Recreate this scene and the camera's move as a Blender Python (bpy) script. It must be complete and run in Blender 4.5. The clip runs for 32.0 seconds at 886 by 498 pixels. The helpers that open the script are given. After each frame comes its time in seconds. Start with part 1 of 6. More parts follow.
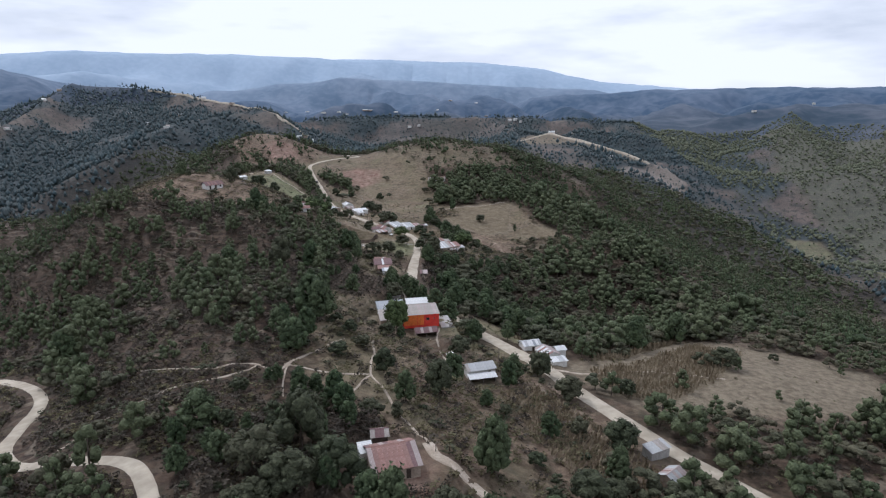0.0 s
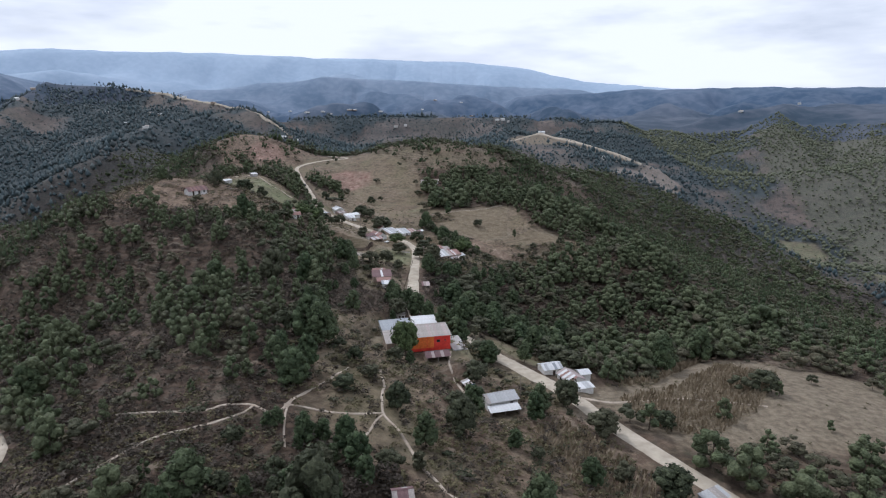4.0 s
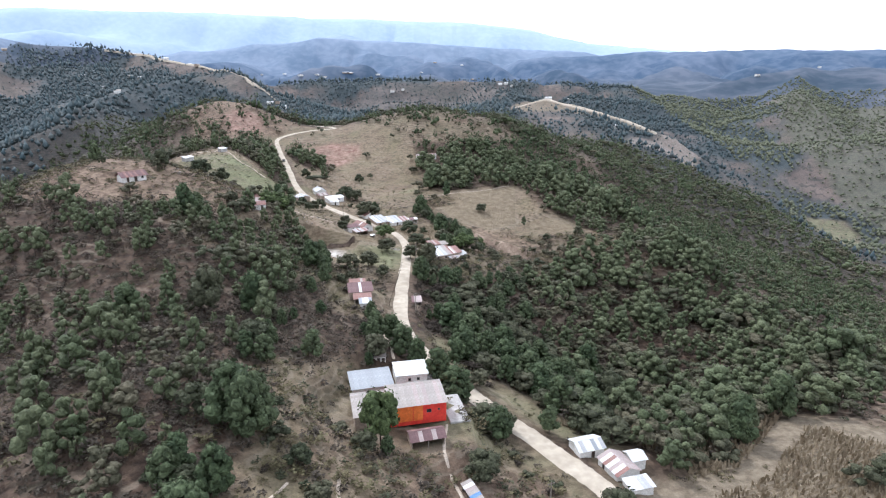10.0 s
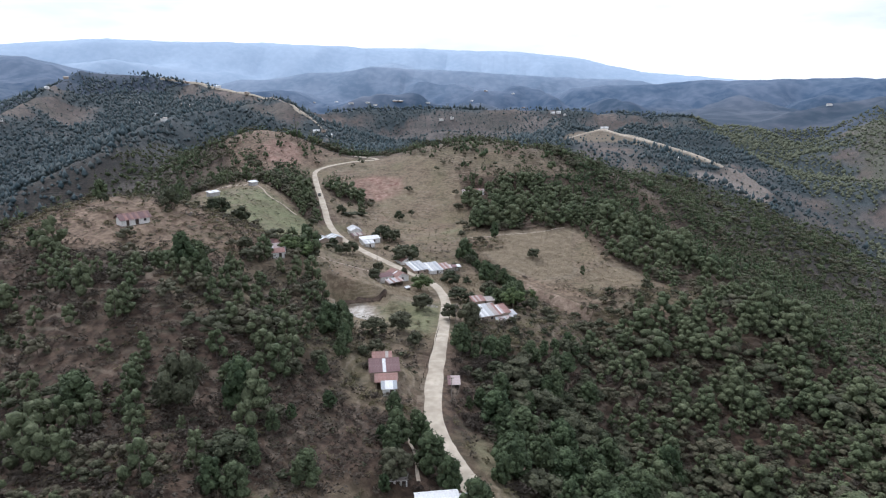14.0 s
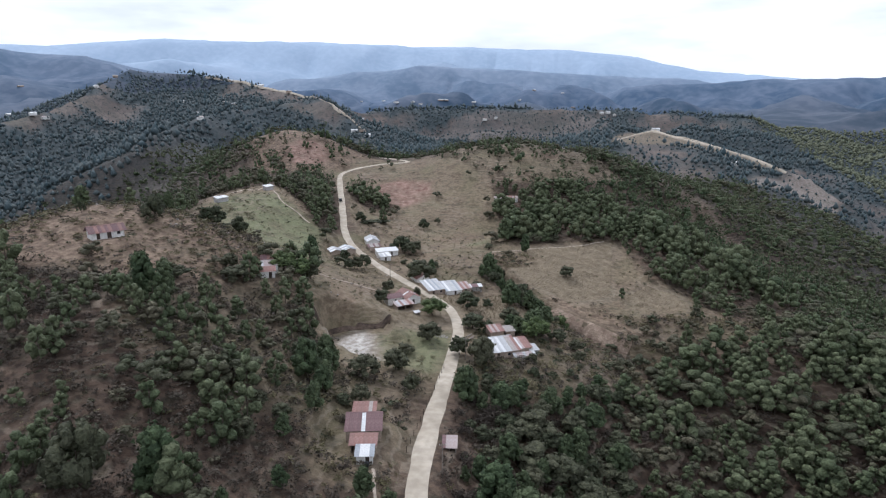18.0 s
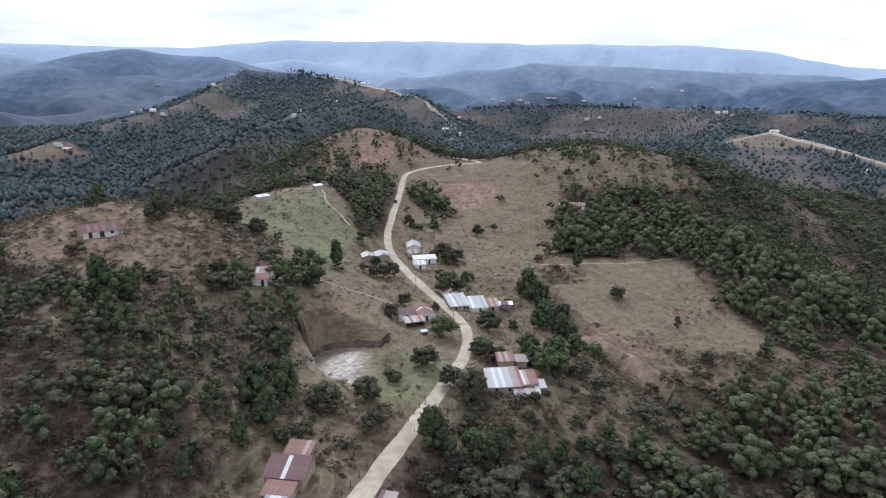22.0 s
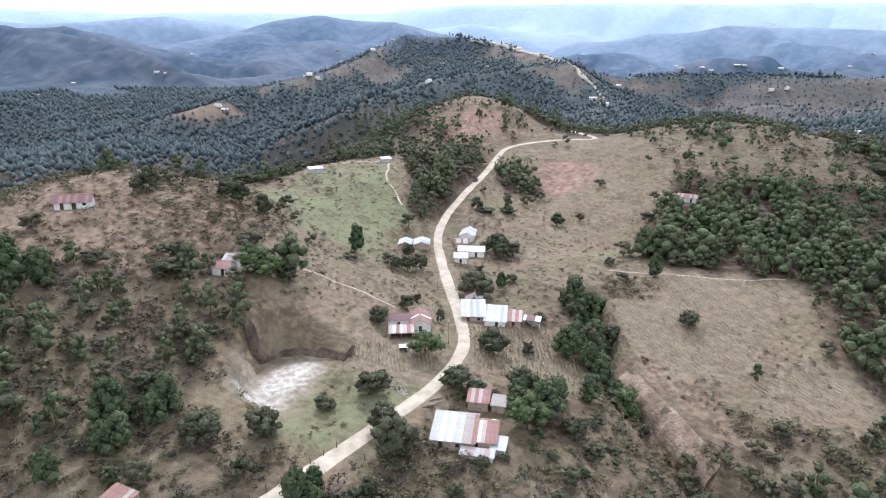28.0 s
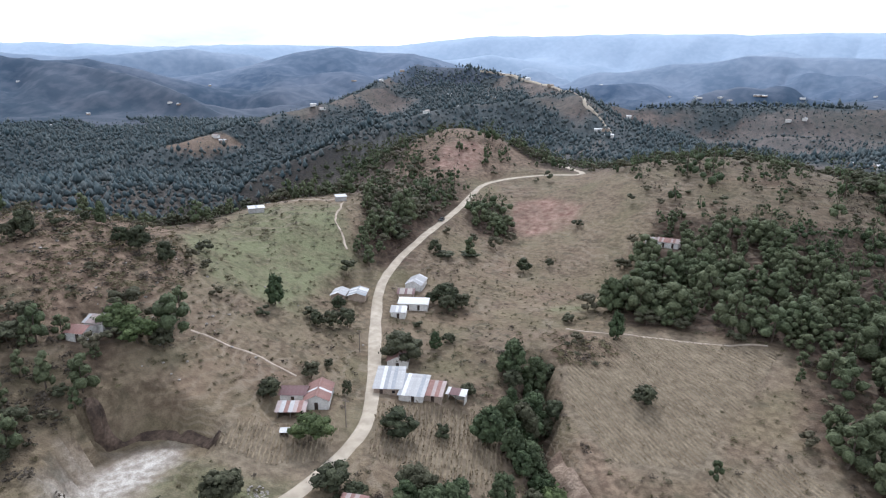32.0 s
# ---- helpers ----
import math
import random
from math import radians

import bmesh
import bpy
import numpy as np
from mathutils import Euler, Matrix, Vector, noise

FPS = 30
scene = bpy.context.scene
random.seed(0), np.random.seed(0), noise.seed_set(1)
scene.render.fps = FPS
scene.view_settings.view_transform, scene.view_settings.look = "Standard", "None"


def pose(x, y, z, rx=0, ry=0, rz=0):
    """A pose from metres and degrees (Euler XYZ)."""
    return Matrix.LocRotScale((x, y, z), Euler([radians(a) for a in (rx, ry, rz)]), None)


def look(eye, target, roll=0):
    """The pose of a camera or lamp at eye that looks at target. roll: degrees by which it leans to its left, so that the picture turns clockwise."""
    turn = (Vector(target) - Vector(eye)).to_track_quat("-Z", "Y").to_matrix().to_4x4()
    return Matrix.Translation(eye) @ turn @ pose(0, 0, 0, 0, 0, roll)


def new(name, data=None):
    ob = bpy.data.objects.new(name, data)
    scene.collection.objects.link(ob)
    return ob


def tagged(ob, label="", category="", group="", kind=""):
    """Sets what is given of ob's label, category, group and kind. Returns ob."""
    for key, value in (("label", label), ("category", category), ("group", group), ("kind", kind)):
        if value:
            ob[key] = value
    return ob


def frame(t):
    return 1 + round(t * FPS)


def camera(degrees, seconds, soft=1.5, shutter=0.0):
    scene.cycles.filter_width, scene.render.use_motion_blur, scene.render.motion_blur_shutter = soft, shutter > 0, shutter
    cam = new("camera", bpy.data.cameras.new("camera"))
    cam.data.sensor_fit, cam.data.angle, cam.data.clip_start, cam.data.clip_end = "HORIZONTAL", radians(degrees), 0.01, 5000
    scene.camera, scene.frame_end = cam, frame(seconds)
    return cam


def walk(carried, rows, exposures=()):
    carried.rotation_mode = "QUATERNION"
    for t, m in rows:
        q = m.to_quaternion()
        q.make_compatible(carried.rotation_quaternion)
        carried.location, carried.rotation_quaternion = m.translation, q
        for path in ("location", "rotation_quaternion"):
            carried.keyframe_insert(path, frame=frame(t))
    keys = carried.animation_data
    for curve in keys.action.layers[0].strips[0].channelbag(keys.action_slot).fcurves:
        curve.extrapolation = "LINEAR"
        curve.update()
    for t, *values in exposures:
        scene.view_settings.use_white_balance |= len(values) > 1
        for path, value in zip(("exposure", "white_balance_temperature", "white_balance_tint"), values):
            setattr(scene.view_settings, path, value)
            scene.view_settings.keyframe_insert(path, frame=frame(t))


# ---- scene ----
# A drone flies level up a ridge road past a hamlet and turns slowly to its left.
cam = camera(71.2, 32.0, soft=1.2)
METRES, EYE, TILT, LEAN, TURN = 300.0, 80.0, -13.5, 0.0, 0.0
ROWS = [
    (0.0, 0.0, 0.0, 0.0, 0.0, 0.0, -0.0),
    (0.5, -0.0038, 0.0076, 0.0015, -0.18, 0.02, 0.09),
    (1.0, -0.008, 0.0149, 0.0032, -0.32, 0.0, 0.14),
    (1.5, -0.0123, 0.022, 0.0052, -0.44, -0.02, 0.17),
    (2.0, -0.0168, 0.029, 0.0073, -0.56, -0.05, 0.18),
    (2.5, -0.0214, 0.0361, 0.0095, -0.66, -0.09, 0.19),
    (3.0, -0.0246, 0.0437, 0.0109, -0.84, -0.08, 0.31),
    (3.5, -0.0274, 0.0529, 0.0126, -1.43, -0.04, 0.34),
    (5.5, -0.0284, 0.1044, 0.0249, -1.62, -0.11, 0.27),
    (6.0, -0.0274, 0.1201, 0.0282, -1.63, -0.94, 0.27),
    (6.5, -0.0262, 0.1365, 0.032, -1.63, -2.7, 0.27),
    (7.0, -0.025, 0.1531, 0.0364, -1.63, -3.3, 0.25),
    (7.5, -0.0237, 0.1697, 0.0403, -1.6, -3.3, 0.24),
    (8.0, -0.0227, 0.1866, 0.0444, -1.56, -3.31, 0.21),
    (8.5, -0.0216, 0.2034, 0.0484, -1.56, -3.31, 0.22),
    (9.0, -0.0204, 0.2205, 0.0525, -1.57, -3.32, 0.19),
    (9.5, -0.0192, 0.2375, 0.0564, -1.56, -3.31, 0.18),
    (10.0, -0.0178, 0.2543, 0.0607, -1.53, -3.27, 0.18),
    (10.5, -0.0166, 0.2715, 0.0647, -1.5, -3.03, 0.17),
    (11.0, -0.0153, 0.2882, 0.0689, -1.48, -2.81, 0.11),
    (11.5, -0.0145, 0.3049, 0.0728, -1.37, -2.57, 0.1),
    (12.0, -0.0137, 0.3218, 0.0766, -0.71, -2.31, -0.07),
    (12.5, -0.0133, 0.3386, 0.0805, 0.31, -1.79, -0.32),
    (13.0, -0.0129, 0.3551, 0.0844, 1.53, -1.29, -0.64),
    (13.5, -0.0127, 0.3712, 0.0882, 2.42, -0.85, -0.86),
    (14.0, -0.0132, 0.3872, 0.092, 2.89, -0.86, -0.96),
    (14.5, -0.014, 0.4031, 0.0958, 3.21, -0.86, -1.08),
    (16.5, -0.007, 0.4585, 0.1096, 4.35, -0.96, -1.36),
    (17.0, 0.0001, 0.4698, 0.1121, 4.47, -0.97, -1.37),
    (17.5, 0.008, 0.4805, 0.1141, 5.3, -0.99, -1.59),
    (18.0, 0.0177, 0.4912, 0.1159, 7.25, -1.05, -2.08),
    (18.5, 0.0288, 0.5016, 0.1182, 9.05, -1.12, -2.49),
    (19.0, 0.0398, 0.5125, 0.1205, 10.44, -1.2, -2.82),
    (19.5, 0.0507, 0.5239, 0.1228, 11.36, -1.27, -3.04),
    (20.0, 0.0622, 0.5357, 0.1254, 11.92, -1.33, -3.14),
    (20.5, 0.0735, 0.548, 0.1281, 12.51, -1.37, -3.26),
    (21.0, 0.0848, 0.5605, 0.1305, 13.84, -1.47, -3.57),
    (21.5, 0.096, 0.5729, 0.1333, 15.73, -1.62, -4.0),
    (22.0, 0.1069, 0.5862, 0.1361, 17.55, -1.76, -4.41),
    (22.5, 0.1173, 0.6, 0.1392, 19.21, -1.89, -4.78),
    (23.0, 0.1273, 0.614, 0.1423, 20.58, -2.01, -5.06),
    (23.5, 0.1364, 0.6283, 0.1455, 21.77, -2.12, -5.35),
    (24.0, 0.1452, 0.6428, 0.1486, 22.94, -2.23, -5.59),
    (24.5, 0.154, 0.6577, 0.1519, 23.88, -2.33, -5.8),
    (26.5, 0.1872, 0.7209, 0.1659, 28.32, -4.87, -6.82),
    (27.0, 0.194, 0.737, 0.1696, 30.72, -5.58, -7.31),
    (27.5, 0.2001, 0.7529, 0.1736, 32.66, -6.25, -7.68),
    (28.0, 0.2048, 0.769, 0.1777, 33.55, -6.45, -7.9),
    (28.5, 0.2097, 0.7855, 0.1816, 34.09, -6.53, -7.97),
    (29.0, 0.2137, 0.8018, 0.1855, 34.46, -6.57, -8.05),
    (29.5, 0.2174, 0.8179, 0.1895, 34.82, -6.16, -8.15),
    (30.0, 0.2208, 0.8341, 0.1933, 35.11, -5.57, -8.19),
    (30.5, 0.2241, 0.8501, 0.1972, 35.3, -4.96, -8.22),
    (31.0, 0.2268, 0.866, 0.2012, 35.43, -4.37, -8.23),
    (31.5, 0.2295, 0.8817, 0.2046, 35.59, -4.11, -8.23),
    (32.0, 0.2317, 0.8972, 0.2084, 35.73, -4.13, -8.24),
]
EXPOSURES = [(t, e, 5700, 12) for t, e in ((0.0, -0.38), (6.0, -0.35), (7.0, -0.12), (8.0, 0.36), (9.0, 0.52), (11.0, 0.52), (14.0, 0.0), (19.0, -0.15), (24.0, -0.05), (28.0, 0.58), (30.0, 0.5), (31.0, 0.2), (32.0, 0.08))]
walk(cam, [(t, pose(0, 0, EYE, TILT, LEAN, TURN) @ pose(METRES * x, METRES * y, METRES * z, 90 + pitch, roll, yaw)) for t, x, y, z, yaw, pitch, roll in ROWS], EXPOSURES)

# ---------------------------------------------------------------- light: a bright, broken overcast
SUN_UP, SUN_ROUND = radians(46), radians(322)
world = bpy.data.worlds.new("overcast_sky")
scene.world = world
world.use_nodes = True
wn, wl = world.node_tree.nodes, world.node_tree.links
wn.clear()
sky = wn.new("ShaderNodeTexSky")
sky.sky_type, sky.sun_disc, sky.sun_elevation, sky.sun_rotation = "NISHITA", False, SUN_UP, SUN_ROUND
sky.air_density, sky.dust_density = 1.2, 2.0
sky_dim = wn.new("ShaderNodeVectorMath")
sky_dim.operation = "SCALE"
sky_dim.inputs["Scale"].default_value = 0.10
wl.new(sky.outputs[0], sky_dim.inputs[0])
where = wn.new("ShaderNodeTexCoord")
stretch = wn.new("ShaderNodeMapping")
stretch.inputs["Scale"].default_value = (1.0, 1.0, 4.5)
wl.new(where.outputs["Generated"], stretch.inputs["Vector"])
banks = wn.new("ShaderNodeTexNoise")
banks.inputs["Scale"].default_value, banks.inputs["Detail"].default_value, banks.inputs["Roughness"].default_value = 2.6, 7.0, 0.55
wl.new(stretch.outputs[0], banks.inputs["Vector"])
cloud_tone = wn.new("ShaderNodeValToRGB")
cloud_tone.color_ramp.elements[0].position, cloud_tone.color_ramp.elements[0].color = 0.28, (0.80, 0.84, 0.91, 1)
cloud_tone.color_ramp.elements[1].position, cloud_tone.color_ramp.elements[1].color = 0.50, (1.28, 1.28, 1.29, 1)
wl.new(banks.outputs["Fac"], cloud_tone.inputs[0])
gaps = wn.new("ShaderNodeTexNoise")
gaps.inputs["Scale"].default_value, gaps.inputs["Detail"].default_value = 1.7, 4.0
wl.new(stretch.outputs[0], gaps.inputs["Vector"])
gap_tone = wn.new("ShaderNodeValToRGB")
gap_tone.color_ramp.elements[0].position, gap_tone.color_ramp.elements[0].color = 0.30, (0.45, 0.45, 0.45, 1)
gap_tone.color_ramp.elements[1].position, gap_tone.color_ramp.elements[1].color = 0.50, (1, 1, 1, 1)
wl.new(gaps.outputs["Fac"], gap_tone.inputs[0])
sky_mix = wn.new("ShaderNodeMixRGB")
wl.new(gap_tone.outputs[0], sky_mix.inputs[0])
wl.new(sky_dim.outputs[0], sky_mix.inputs[1])
wl.new(cloud_tone.outputs[0], sky_mix.inputs[2])
sky_out, world_out = wn.new("ShaderNodeBackground"), wn.new("ShaderNodeOutputWorld")
sky_out.inputs["Strength"].default_value = 1.0
wl.new(sky_mix.outputs[0], sky_out.inputs["Color"])
wl.new(sky_out.outputs[0], world_out.inputs["Surface"])

sun = new("sun", bpy.data.lights.new("sun", "SUN"))
sun.data.energy, sun.data.angle, sun.data.color = 2.5, radians(5), (1.0, 0.95, 0.88)
sun.matrix_world = look((0, 0, 0), (-math.sin(SUN_ROUND) * math.cos(SUN_UP), -math.cos(SUN_ROUND) * math.cos(SUN_UP), -math.sin(SUN_UP)))

# ---------------------------------------------------------------- materials
class Shade:
    """A node material under construction, mixed layer by layer."""

    def __init__(self, name, roughness=0.85, metallic=0.0):
        self.m = bpy.data.materials.new(name)
        self.m.use_nodes = True
        self.n, self.l = self.m.node_tree.nodes, self.m.node_tree.links
        self.p = self.n["Principled BSDF"]
        self.p.inputs["Roughness"].default_value, self.p.inputs["Metallic"].default_value = roughness, metallic
        self.p.inputs["Specular IOR Level"].default_value = 0.25
        self.at = self.n.new("ShaderNodeTexCoord").outputs["Object"]

    def noise(self, scale, detail=4.0, low=0.35, high=0.65, stretch=None):
        t, r = self.n.new("ShaderNodeTexNoise"), self.n.new("ShaderNodeMapRange")
        t.inputs["Scale"].default_value, t.inputs["Detail"].default_value = scale, detail
        r.inputs["From Min"].default_value, r.inputs["From Max"].default_value = low, high
        at = self.at
        if stretch:
            g = self.n.new("ShaderNodeMapping")
            g.inputs["Scale"].default_value = stretch
            self.l.new(at, g.inputs["Vector"])
            at = g.outputs[0]
        self.l.new(at, t.inputs["Vector"])
        self.l.new(t.outputs["Fac"], r.inputs["Value"])
        return r.outputs[0]

    def bands(self, scale, distortion):
        """Narrow level lines, as cattle tread them along a slope."""
        t, r = self.n.new("ShaderNodeTexWave"), self.n.new("ShaderNodeMapRange")
        t.bands_direction = "Z"
        for socket, v in (("Scale", scale), ("Distortion", distortion), ("Detail", 3.0), ("Detail Scale", 0.6)):
            t.inputs[socket].default_value = v
        r.inputs["From Min"].default_value, r.inputs["From Max"].default_value = 0.62, 0.95
        self.l.new(self.at, t.inputs["Vector"])
        self.l.new(t.outputs["Fac"], r.inputs["Value"])
        return r.outputs[0]

    def attribute(self, name):
        a = self.n.new("ShaderNodeAttribute")
        a.attribute_name = name
        return a.outputs["Fac"]

    def each(self):
        return self.n.new("ShaderNodeObjectInfo").outputs["Random"]

    def island(self):
        return self.n.new("ShaderNodeNewGeometry").outputs["Random Per Island"]

    def calc(self, how, a, b):
        c = self.n.new("ShaderNodeMath")
        c.operation, c.use_clamp = how, True
        for socket, v in zip(c.inputs, (a, b)):
            if isinstance(v, (int, float)):
                socket.default_value = v
            else:
                self.l.new(v, socket)
        return c.outputs[0]

    def mix(self, fac, a, b):
        c = self.n.new("ShaderNodeMixRGB")
        for socket, v in zip(c.inputs, (fac, a, b)):
            if isinstance(v, tuple):
                socket.default_value = (*v, 1)
            elif isinstance(v, (int, float)):
                socket.default_value = v
            else:
                self.l.new(v, socket)
        return c.outputs[0]

    def colour(self, c):
        if isinstance(c, tuple):
            self.p.inputs["Base Color"].default_value = (*c, 1)
        else:
            self.l.new(c, self.p.inputs["Base Color"])
        return self

    def bump(self, height, distance=0.1, strength=0.6):
        b = self.n.new("ShaderNodeBump")
        b.inputs["Distance"].default_value, b.inputs["Strength"].default_value = distance, strength
        self.l.new(height, b.inputs["Height"])
        self.l.new(b.outputs[0], self.p.inputs["Normal"])
        return self


def plain(name, a, b, scale, roughness=0.85, metallic=0.0, fine=None, spread=0.0, relief=0.0):
    """Two tones in patches, a finer grain over them, and some difference from piece to piece."""
    s = Shade(name, roughness, metallic)
    c = s.mix(s.noise(scale), a, b)
    if fine:
        c = s.mix(s.calc("MULTIPLY", s.noise(fine, 3.0), 0.5), c, tuple(v * 0.6 for v in a))
    if spread:
        c = s.mix(s.calc("MULTIPLY", s.each(), spread), c, tuple(v * 0.5 for v in b))
    s.colour(c)
    if relief:
        s.bump(s.noise(fine or scale * 6), relief)
    return s.m


def leaves(name, dark, light, dry, fine=1.5, depth=0.5):
    """Foliage: a tone for each spray and bough, one for each tree, and a mottling of leaves with shaded gaps painted
    in.
    """
    s = Shade(name, 0.7)
    s.at = s.n.new("ShaderNodeNewGeometry").outputs["Position"]
    tone = s.calc("ADD", s.attribute("tone"), s.calc("MULTIPLY", s.each(), 0.55))
    c = s.mix(s.calc("MULTIPLY", s.island(), 0.75), dark, light)
    c = s.mix(s.calc("MULTIPLY", tone, 0.7), c, dry)
    grain = s.noise(fine, 5.0, 0.36, 0.62)
    # hollows of the grain are coloured darker, as the shade between leaves
    c = s.mix(s.calc("MULTIPLY", s.calc("SUBTRACT", 1.0, grain), depth), c, tuple(v * 0.5 for v in dark))
    s.colour(c)
    s.p.inputs["Specular IOR Level"].default_value = 0.12
    s.bump(grain, 0.35, 0.9)
    return s.m


def ground_material():
    s = Shade("hill_ground", 0.95)
    big, mid, small, grit = s.noise(0.02, 5), s.noise(0.11, 5), s.noise(0.55, 4), s.noise(3.0, 3)
    litter = s.mix(mid, (0.078, 0.050, 0.036), (0.165, 0.112, 0.080))
    dry = s.mix(small, (0.155, 0.114, 0.074), (0.345, 0.266, 0.182))
    dry = s.mix(s.calc("MULTIPLY", s.noise(0.035, 5, 0.5, 0.7), 0.45), dry, (0.265, 0.165, 0.122))
    c = s.mix(s.calc("MULTIPLY", s.calc("ADD", s.calc("MULTIPLY", big, 0.6), s.calc("MULTIPLY", small, 0.55)), 0.62), litter, dry)
    c = s.mix(s.calc("MULTIPLY", s.noise(0.05, 6, 0.5, 0.72), 0.45), c, (0.10, 0.115, 0.055))
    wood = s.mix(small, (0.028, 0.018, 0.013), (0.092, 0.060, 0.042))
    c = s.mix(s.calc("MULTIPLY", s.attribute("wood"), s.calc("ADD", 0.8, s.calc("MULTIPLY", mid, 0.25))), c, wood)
    green = s.mix(s.calc("MULTIPLY", s.calc("ADD", small, mid), 0.6), (0.118, 0.096, 0.060), (0.285, 0.238, 0.160))
    green = s.mix(s.calc("MULTIPLY", s.noise(0.045, 5, 0.42, 0.64), 0.8), green, (0.180, 0.172, 0.088))
    green = s.mix(s.calc("MULTIPLY", s.noise(0.028, 6, 0.55, 0.68), 0.45), green, (0.250, 0.150, 0.112))
    c = s.mix(s.calc("MULTIPLY", s.attribute("green"), s.calc("ADD", 0.5, s.calc("MULTIPLY", mid, 0.4))), c, green)
    lawn = s.mix(s.calc("MULTIPLY", s.calc("ADD", small, mid), 0.6), (0.105, 0.125, 0.058), (0.235, 0.240, 0.135))
    c = s.mix(s.calc("MULTIPLY", s.attribute("meadow"), s.calc("ADD", 0.5, s.calc("MULTIPLY", mid, 0.5))), c, lawn)
    steps = s.bands(0.22, 9.0)
    c = s.mix(s.calc("MULTIPLY", steps, s.calc("MULTIPLY", s.noise(0.035, 4, 0.42, 0.62), 0.42)), c, (0.30, 0.25, 0.19))
    c = s.mix(s.calc("MULTIPLY", s.noise(0.25, 6, 0.56, 0.68), 0.5), c, (0.060, 0.058, 0.036))
    field = s.mix(small, (0.145, 0.116, 0.080), (0.250, 0.208, 0.150))
    c = s.mix(s.calc("MULTIPLY", s.attribute("field"), 0.9), c, field)
    bare = s.mix(small, (0.130, 0.088, 0.062), (0.285, 0.206, 0.146))
    c = s.mix(s.calc("MULTIPLY", s.attribute("bare"), s.calc("ADD", 0.35, s.calc("MULTIPLY", mid, 0.65))), c, bare)
    red = s.mix(s.noise(0.3, 5), (0.180, 0.094, 0.072), (0.380, 0.255, 0.205))
    c = s.mix(s.calc("MULTIPLY", s.attribute("red"), s.calc("ADD", 0.45, s.calc("MULTIPLY", mid, 0.55))), c, red)
    pale = s.mix(small, (0.46, 0.42, 0.37), (0.68, 0.65, 0.60))
    c = s.mix(s.calc("MULTIPLY", s.attribute("pale"), s.calc("ADD", 0.68, s.calc("MULTIPLY", small, 0.3))), c, pale)
    # outlying hills: the bluish haze of distance is painted into these ground colours
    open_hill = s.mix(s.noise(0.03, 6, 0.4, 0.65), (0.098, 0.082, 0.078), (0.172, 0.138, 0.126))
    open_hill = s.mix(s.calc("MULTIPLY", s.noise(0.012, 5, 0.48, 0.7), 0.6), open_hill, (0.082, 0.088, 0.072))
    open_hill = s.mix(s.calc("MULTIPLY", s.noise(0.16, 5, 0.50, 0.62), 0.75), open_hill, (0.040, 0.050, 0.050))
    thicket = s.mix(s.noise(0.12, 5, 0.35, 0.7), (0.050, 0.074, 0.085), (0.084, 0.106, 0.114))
    upland_haze = s.mix(s.calc("MULTIPLY", s.calc("SUBTRACT", s.attribute("wood"), 0.22), 1.7), open_hill, thicket)
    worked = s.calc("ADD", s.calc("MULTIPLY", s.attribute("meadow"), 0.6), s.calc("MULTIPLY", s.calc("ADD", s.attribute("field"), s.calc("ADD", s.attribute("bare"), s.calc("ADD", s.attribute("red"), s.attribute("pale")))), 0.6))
    c = s.mix(s.calc("MULTIPLY", s.attribute("upland_haze"), s.calc("SUBTRACT", 0.9, worked)), c, upland_haze)
    c = s.mix(s.calc("MULTIPLY", grit, 0.28), c, (0.05, 0.04, 0.03))
    s.colour(c)
    s.bump(s.calc("ADD", s.calc("MULTIPLY", small, 0.7), s.calc("MULTIPLY", grit, 0.3)), 0.5, 0.55)
    return s.m


def backdrop_material():
    """The ranges on the skyline, beyond the hills: wooded slopes, the haze of kilometres of air painted into their
    colour and glow.
    """
    s = Shade("hazy_distant_ranges", 1.0)
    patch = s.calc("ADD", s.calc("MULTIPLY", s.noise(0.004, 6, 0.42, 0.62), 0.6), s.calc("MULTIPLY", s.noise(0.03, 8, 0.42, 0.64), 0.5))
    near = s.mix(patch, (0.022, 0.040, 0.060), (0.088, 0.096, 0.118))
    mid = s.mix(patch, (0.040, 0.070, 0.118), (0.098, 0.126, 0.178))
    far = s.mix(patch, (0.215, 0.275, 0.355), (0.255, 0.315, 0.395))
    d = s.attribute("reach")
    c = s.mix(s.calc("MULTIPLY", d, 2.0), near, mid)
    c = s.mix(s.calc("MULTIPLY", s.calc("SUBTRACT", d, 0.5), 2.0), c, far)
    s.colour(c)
    # the glow only adds pale haze with distance; the slopes are no light source
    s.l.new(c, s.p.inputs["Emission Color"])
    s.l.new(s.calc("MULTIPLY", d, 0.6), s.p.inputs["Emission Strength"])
    return s.m


GROUND = ground_material()
RANGES_FAR = backdrop_material()
ROAD = plain("gravel_road", (0.40, 0.345, 0.27), (0.51, 0.445, 0.36), 0.12, 0.95, fine=0.45)
TRAIL = plain("trodden_trail", (0.36, 0.295, 0.23), (0.53, 0.45, 0.37), 0.4, 0.95, fine=3.0)
ROCK = plain("pale_rock", (0.30, 0.27, 0.24), (0.50, 0.47, 0.43), 0.6, 0.9, fine=3.0, spread=0.4, relief=0.1)
# brown earth with the shadow on the yard's cut face put into its tone
SCAR = plain("shaded_cut_earth", (0.052, 0.038, 0.030), (0.18, 0.13, 0.098), 0.3, 0.95, fine=1.6, relief=0.15)
PALECUT = plain("pale_cut_earth", (0.19, 0.135, 0.10), (0.40, 0.31, 0.235), 0.3, 0.95, fine=1.6, relief=0.15)
